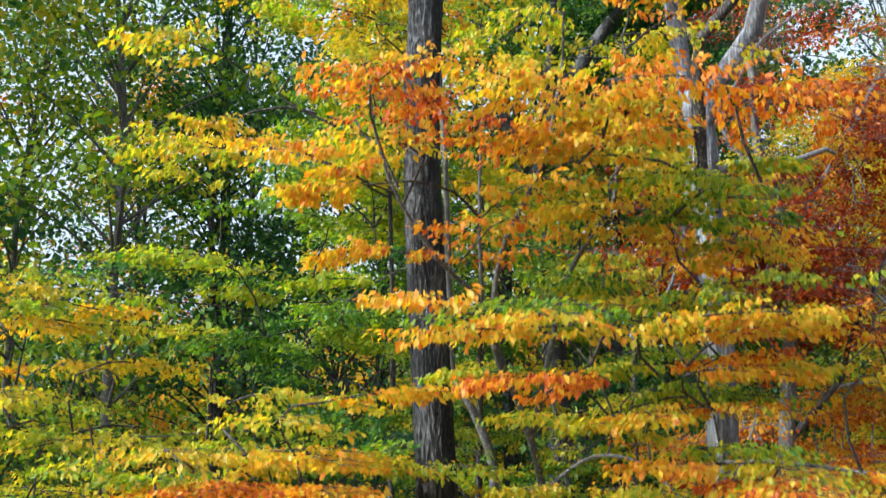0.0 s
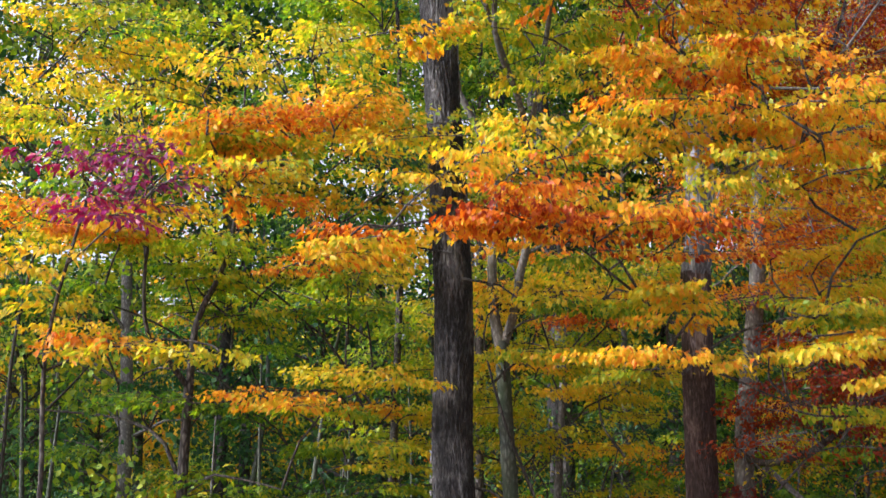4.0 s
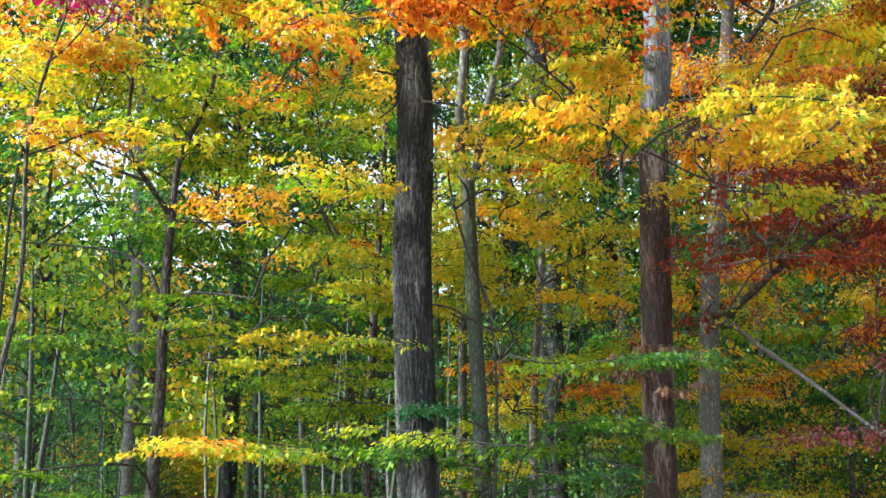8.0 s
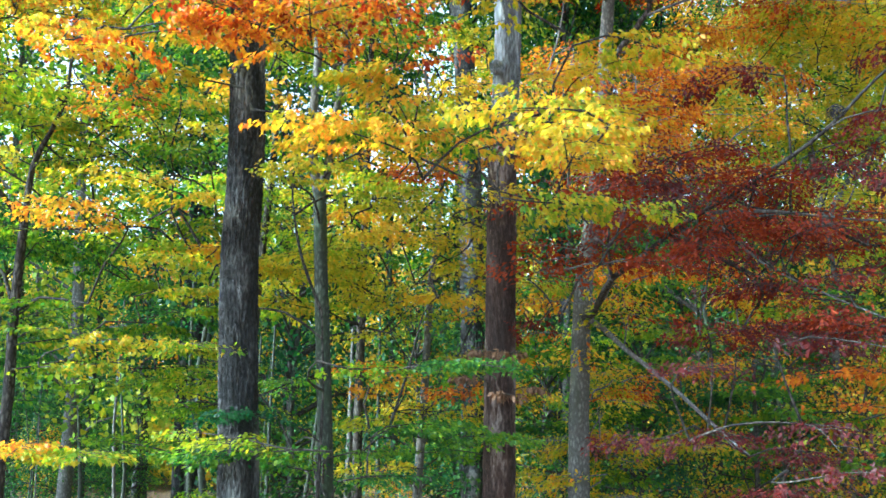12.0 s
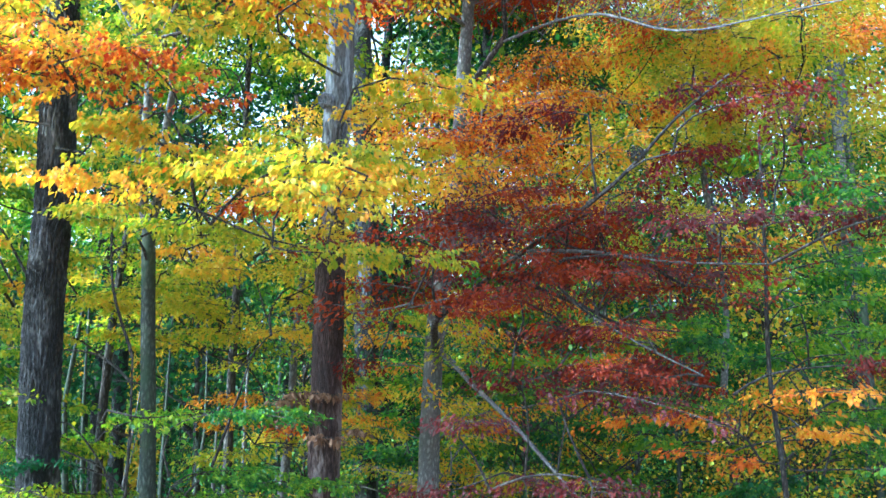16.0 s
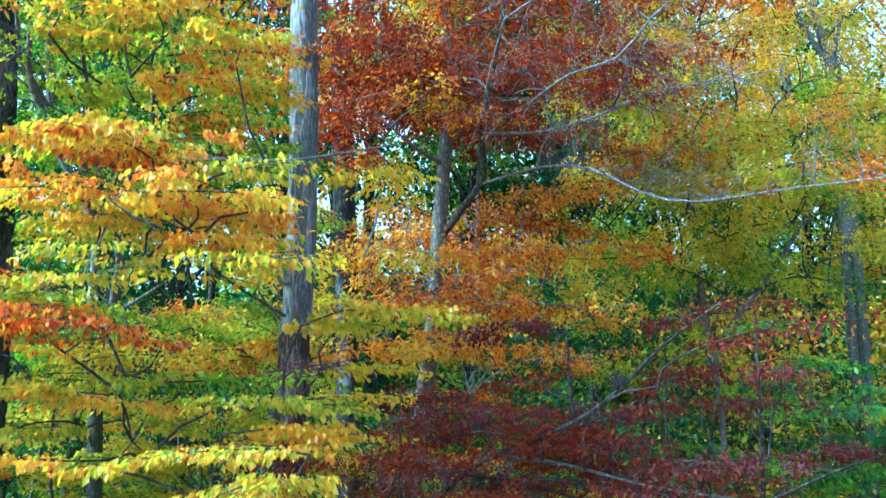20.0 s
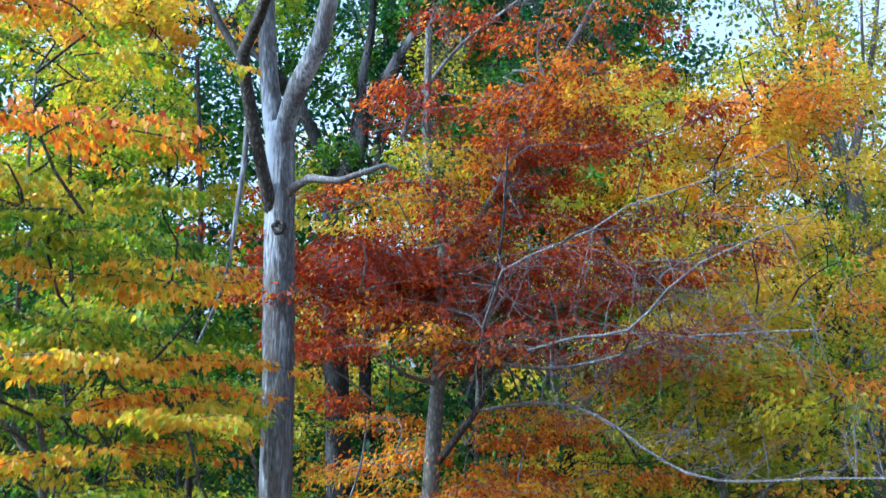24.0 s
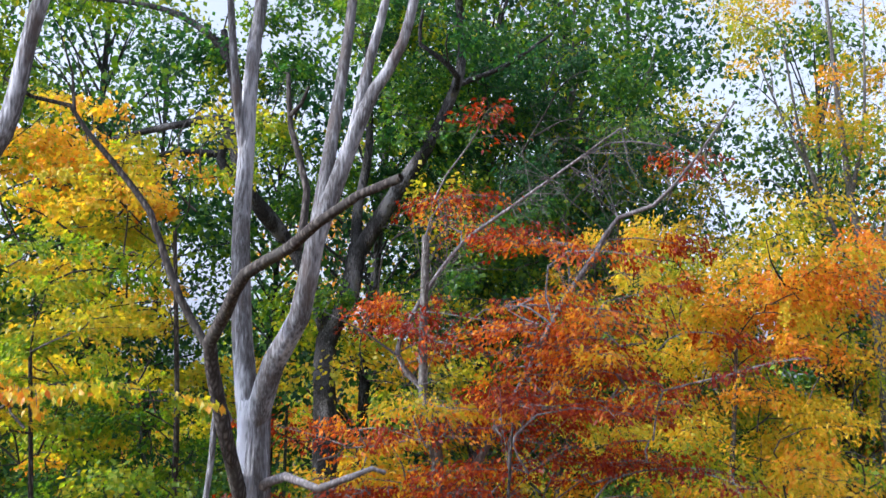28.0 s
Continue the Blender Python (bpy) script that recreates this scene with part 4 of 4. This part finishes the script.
simple_tree("maple_tree", "maple with olive and yellow leaves", (0.4, 17.4), 15.5, 0.1, bark_twig, 29, ZONES["FL"], leaf_autumn, 0.095, 320, density=0.95, tilt=0.25, thick=0.08, tier=0.5, loose=0.5, shape=WIDE,
            gap=lambda x, y, z: 13.6 < z < 16.3 and (abs(x - 6.7 + 0.332 * y) < 0.7 or abs(x - 7.0 + 0.535 * y) < 0.8))

# ---- forked oak behind the dead tree ----
bo = Tree("oak_tree", on_ground(2.2, 21.1), "large forked oak behind the dead tree", bark_oak, 31)
bo.limb([bo.foot, (2.15, 21.1, 5), (2.1, 21.1, 8.3), (2.0, 21.1, 10.7), (1.85, 21.4, 12.5), (1.65, 22.3, 14.2), (1.97, 22.6, 15), (2.15, 22.8, 16.2)], 0.27, 0.2, "trunk", 18, 0.03)
bo.limb([(2.12, 22.8, 16), (3.0, 22.6, 17.35), (3.6, 22.5, 18.2), (4.09, 22.4, 19.2), (4.34, 22.3, 20.1), (4.2, 22.3, 22)], 0.18, 0.08, sides=12)
bo.limb([(2.12, 22.8, 16), (2.1, 22.9, 17), (2.3, 23, 18.5), (2.2, 23, 21)], 0.14, 0.06)
bo.limb([(1.65, 22.4, 14.3), (1.25, 22.3, 15.4), (0.7, 22, 16.43), (0.02, 21.8, 17.24), (-0.47, 21.6, 17.8), (-0.2, 21.6, 18.8), (-0.5, 21.5, 20.5)], 0.16, 0.07, sides=12)
bo.limb([(-0.4, 21.6, 17.9), (-1.4, 21.4, 17.9), (-2.4, 21.2, 17.6)], 0.09, 0.04)
bo.limb([(4.2, 22.4, 19.5), (5.2, 22.2, 19.8), (6.2, 22, 20.4)], 0.07, 0.03)
bo.limb([(0.75, 22.0, 16.3), (0.4, 21.3, 16.8), (0.18, 20.8, 17.4), (0.09, 20.6, 17.95), (-0.1, 20.6, 18.37), (-0.73, 20.6, 18.3), (-1.52, 20.6, 18.17), (-2.4, 20.6, 17.95)], 0.15, 0.05, sides=12, wiggle=0.01)
bo.limb([(0.08, 20.62, 18.0), (0.16, 20.75, 18.6), (0.0, 20.8, 19.32), (-0.43, 20.8, 20.03), (-1.15, 20.8, 20.58), (-2.1, 20.8, 20.86), (-3.1, 20.8, 21.0)], 0.12, 0.04, sides=12, wiggle=0.01)
bo.limb([(4.12, 22.4, 19.25), (4.3, 21.8, 19.45), (3.95, 21.4, 19.75), (3.6, 21.2, 19.95), (3.68, 21.0, 20.6)], 0.07, 0.03)
bo.foliage([(-1.2, 3.5, 21.2, 24.5, 17, 23, 46, 0.2), (-6, -3, 19.5, 23, 18, 22, 16, 0.25), (2.5, 8.5, 21.5, 27, 15, 21.5, 100, 0.07), (1, 5, 20.5, 23, 12, 16, 14, 0.5)], leaf_autumn, 0.11, 420, WIDE, length=1.9, width=1.0, density=0.8, tilt=0.35, thick=0.16, tier=0.6, loose=0.6)

# ---- bare-limbed yellow tree ----
fr = Tree("tulip_tree", on_ground(14.4, 28.1), "tall tree with bare grey limbs and sparse yellow leaves", bark_smooth, 32, twig=bark_pale)
fr.limb([fr.foot, (14.35, 28.1, 7), (14.25, 28.1, 12.6), (14.15, 28.1, 14.8), (14.05, 28.1, 16.0)], 0.3, 0.2, "trunk", 16, 0.03)
fr.limb([(14.05, 28.1, 15.8), (13.7, 28.1, 17.4), (13.5, 28, 19.2), (13.35, 28, 21.6), (13.2, 28, 25)], 0.13, 0.035)
fr.limb([(14.05, 28.1, 15.9), (14.45, 28, 17.6), (14.9, 28, 19.8), (15.4, 28, 23.6)], 0.12, 0.035)
fr.limb([(14.06, 28.1, 15.7), (13.2, 27.9, 17.2), (12.5, 27.8, 19.2), (12.1, 27.8, 22)], 0.09, 0.025)
fr.limb([(13.6, 28, 18.3), (13.95, 27.8, 20.2), (14.1, 27.7, 23.6)], 0.065, 0.02)
fr.limb([(14.5, 28, 17.8), (14.45, 27.6, 20), (14.6, 27.5, 22.6)], 0.055, 0.02)
fr.limb([(12.75, 27.85, 18.6), (12.0, 27.6, 20.0), (11.3, 27.4, 21.8)], 0.05, 0.015)
fr.limb([(14.8, 28, 19.4), (15.8, 27.9, 21.0), (16.4, 27.8, 23.2)], 0.05, 0.015)
fr.bare_twigs([(10.5, 17, 26.5, 29.5, 17, 25.5, 260)], bark_bare)
fr.foliage([(10, 18, 26, 30, 16.5, 25.5, 95, 0.58), (10.5, 17, 25, 29, 11, 16.5, 28, 0.6)], leaf_autumn, 0.11, 230, BROAD, length=1.7, width=0.8, density=0.85, tilt=0.5, thick=0.14, loose=0.6)


# ---- nest ----
def build_nest(at):
    """A ball of dry twigs and leaves lodged on the beech's limb."""
    rng = np.random.default_rng(91)
    tubes = []
    for k in range(70):
        c = rng.standard_normal(3); c /= np.linalg.norm(c)
        w = np.cross(c, rng.standard_normal(3)); w /= np.linalg.norm(w)
        p = c * rng.uniform(0.03, 0.09) * (1, 1, 0.8)
        tubes.append(tube(np.array([p - w * 0.07, p + c * 0.015, p + w * 0.07]), (0.003, 0.004, 0.002), 4))
    v, f = joined(tubes)
    ob = new("bird_nest", mesh_of("bird_nest", v, f, [bark_twig], smooth=True))
    ob.location = at
    tagged(ob, "small dark nest of twigs on a beech limb", "nest")


build_nest((6.78, 10.42, 6.64))

# ---- the wood behind ----
def wood_tree(seed, height, r, bark, stage, low, spread, count, size, label, width):
    """A whole tree of the background: trunk, limbs, and a crown of clumped leaves with gaps."""
    rng = np.random.default_rng(seed)
    root = tagged(new("forest_tree"), label, "tree", "trees of the wood behind")
    root.location = (0, 0, 0)
    pts = np.array([(rng.normal(0, 0.15) * u * 2, rng.normal(0, 0.15) * u * 2, height * 0.94 * u) for u in (0, 0.25, 0.5, 0.75, 1)])
    pts[0] = 0
    line, u = glide(pts, 0.6)
    v, f = tube(line, r * (1 - 0.8 * u) * (1 + 0.4 * np.exp(-line[:, 2] / 0.5)), 10, 0.03, rng)
    part("trunk", mesh_of("trunk", v, f, [bark], smooth=True), root)
    clumps, tubes = [], []
    for k in range(60):
        z = height * (low + (1 - low) * rng.uniform(0, 1) ** 0.9)
        a = line[np.abs(line[:, 2] - z * 0.88).argmin()]
        reach = width * (0.35 + 0.65 * math.sin(math.pi * min(1, max(0.12, (z / height - low) / (1 - low) * 0.85 + 0.12)))) * rng.uniform(0.3, 1)
        h = rng.uniform(0, 2 * math.pi)
        c = np.array([a[0] + math.cos(h) * reach, a[1] + math.sin(h) * reach, z])
        clumps.append(c)
        arm = glide([a, (a + c) / 2 + (0, 0, 0.1 * reach), c], 0.7)[0]
        tubes.append(tube(arm, np.linspace(0.05, 0.012, len(arm)), 4))
    tv, tf = joined(tubes)
    tagged(part("branchwork", mesh_of("branchwork", tv, tf, [bark], smooth=True), root), kind="stuff")
    clumps = np.array(clumps)
    pick = rng.integers(0, len(clumps), count)
    at = clumps[pick] + rng.standard_normal((count, 3)) * (0.8, 0.8, 0.36)
    way = rng.standard_normal((count, 3)); way[:, 2] -= 0.6
    up = np.array([0, 0, 1.0]) + rng.standard_normal((count, 3)) * 0.6
    st = stage + rng.standard_normal(len(clumps))[pick] * spread + rng.standard_normal(count) * 0.03
    v, f, s = leaf_arrays(at, way, up, size * rng.uniform(0.6, 1.3, count), st, WIDE)
    part("crown", mesh_of("crown", v, f, [leaf_far], s), root)
    return root


KINDS = [
    wood_tree(101, 28, 0.25, bark_oak, 0.05, 0.2, 0.08, 9000, 0.21, "tall dark green oak in the wood behind", 4.2),
    wood_tree(102, 24, 0.2, bark_smooth, 0.24, 0.15, 0.1, 8800, 0.2, "green and yellow tree in the wood behind", 3.8),
    wood_tree(103, 23, 0.18, bark_smooth, 0.42, 0.15, 0.1, 8500, 0.2, "yellow tree in the wood behind", 3.6),
    wood_tree(104, 24, 0.22, bark_oak, 0.58, 0.2, 0.1, 8200, 0.2, "orange brown tree in the wood behind", 3.8),
    wood_tree(105, 11, 0.09, bark_twig, 0.07, 0.12, 0.07, 4200, 0.155, "young green tree in the wood behind", 2.6),
    wood_tree(106, 10, 0.08, bark_twig, 0.5, 0.1, 0.12, 4200, 0.155, "young yellow tree in the wood behind", 2.6),
]
for q in KINDS:
    q.location = (0, -400, 0)
rng = np.random.default_rng(55)


def stand(kind, x, y, scale=1.0):
    src = KINDS[kind]
    ob = copy_thing(src, Matrix.Identity(4))
    ob.matrix_basis = Matrix.LocRotScale(on_ground(x, y), Euler((0, 0, rng.uniform(0, 6.28))), (scale, scale, scale))


def open_sky(x, y):
    """The lanes in which the wood stands open and the sky shows over the young trees."""
    lanes = ((0.43, -0.404, 0.6), (1.67, -0.533, 0.6), (7.0, -0.535, 1.2), (6.7, -0.332, 1.5), (5.5, 0.33, 1.2), (5.66, -0.128, 0.9), (0.2, 0.312, 1.3), (2.2, 0.33, 1.0))
    return any(abs(x - a - b * y) < w for a, b, w in lanes)


# nearer rows: kind by the stretch of the wood that it stands in
for y, step in ((24.5, 3.9), (29, 4.2), (34, 4.0), (40, 4.2), (48, 5.0)):
    x = -y * 0.62 - 2 + rng.uniform(0, 2)
    while x < y * 0.52 + 9:
        u = x / y
        if u < -0.12:
            # mostly dark green oaks, their leaf colour standing in for shade from other trees
            kind = rng.choice(6, p=[0.55, 0.14, 0.03, 0.12, 0.14, 0.02])
        elif u < 0.12:
            kind = rng.choice(6, p=[0.12, 0.24, 0.24, 0.14, 0.12, 0.14])
        elif u < 0.3:
            kind = rng.choice(6, p=[0.27, 0.24, 0.24, 0.07, 0.14, 0.04])
        else:
            kind = rng.choice(6, p=[0.16, 0.2, 0.3, 0.12, 0.1, 0.12])
        if not (y < 31 and 10 < x < 18) and not (y < 26 and -2.5 < x < 5):
            if kind < 4 and open_sky(x, y):
                kind = 4
            stand(kind, x, y + rng.uniform(-1.8, 1.8), rng.uniform(0.85, 1.12))
        x += step * rng.uniform(0.7, 1.3)
# tall oaks behind the forked oak and the beech, and dark ones towards the west
for x, y, size in ((4.2, 27.5, 0.9), (7.6, 29.5, 0.74), (1.4, 28.0, 1.0), (9.8, 32.5, 0.7), (-6.2, 27.0, 0.75)):
    stand(0, x, y, size)
for x, y, kind in ((11.3, 25.5, 5), (12.8, 31, 4), (16.2, 29.5, 5), (9.6, 26, 4)):
    stand(kind, x, y, 0.95)
for x, y, kind in ((10.5, 34.5, 2), (13, 37, 1), (15.5, 35, 2)):
    stand(kind, x, y, 0.78)
# unseen trees added towards the west, to shade the ground under the trees
for x, y, kind in ((-13, 20.5, 0), (-17, 23, 1), (-20, 19.5, 0), (-22, 26, 0)):
    stand(kind, x, y)
# unseen young trees, added to keep the sun off the low western foliage
for x, y, size in ((-8.3, 9.6, 0.8), (-9.2, 11.6, 0.9), (-8.0, 13.0, 0.7)):
    stand(4, x, y, size)
# undergrowth of young trees
for k in range(46):
    x = rng.uniform(-16, 18)
    if x < 1 and k % 5 > 1:
        continue
    stand(4 if rng.uniform() < 0.75 else 5, x, rng.uniform(18.5, 36), rng.uniform(0.4, 0.75) * (0.6 if x < 1 else 1))
for q in KINDS:
    for o in (*q.children_recursive, q):
        bpy.data.objects.remove(o)

# thin bare stems deep in the wood
for k in range(52):
    x, y = (rng.uniform(-18, 14), rng.uniform(20, 34)) if k < 26 else (rng.uniform(-11, 0.5), rng.uniform(16.5, 23))
    h, r = (rng.uniform(8, 15), rng.uniform(0.05, 0.13)) if k < 26 else (rng.uniform(3.5, 8), rng.uniform(0.025, 0.09))
    foot = np.array(on_ground(x, y))
    line = glide([(0, 0, 0), (rng.normal(0, 0.008) * h, rng.normal(0, 0.06), h * 0.3), (rng.normal(0, 0.015) * h, 0, h * 0.6), (rng.normal(0, 0.035) * h, 0, h)], 1.0)[0]
    v, f = tube(line, np.linspace(r, r * 0.3, len(line)), 8)
    root = tagged(new("bare_stem"), "thin bare grey stem in the wood behind", "tree", "bare stems in the wood")
    root.location = foot
    part("trunk", mesh_of("trunk", v, f, [bark_smooth if k % 3 == 1 else bark_moss], smooth=True), root)


def far_woods():
    """The wooded distance: clumps of leaves on rising ground, one uncounted mass."""
    rng = np.random.default_rng(77)
    n = 130000
    a = rng.uniform(-0.75, 0.75, n)
    d = rng.uniform(62, 110, n)
    x, y = np.sin(a) * d + 3, np.cos(a) * d
    top = 18 + 3.5 * np.sin(a * 23) + 2.5 * np.sin(a * 51 + d * 0.1)
    z = top * rng.uniform(0, 1, n) ** 1.2
    at = np.stack([x, y, z], -1)
    way = rng.standard_normal((n, 3)); up = np.array([0, 0, 1.0]) + rng.standard_normal((n, 3)) * 0.6
    st = 0.3 + 0.2 * np.sin(a * 37 + 1) + 0.12 * np.sin(d * 0.7 + a * 90) + rng.standard_normal(n) * 0.04
    v, f, s = leaf_arrays(at, way, up, rng.uniform(0.45, 0.85, n), st, WIDE)
    tagged(new("far_woods", mesh_of("far_woods", v, f, [leaf_far], s)), "distant mixed autumn woodland", "trees", kind="stuff")


far_woods()
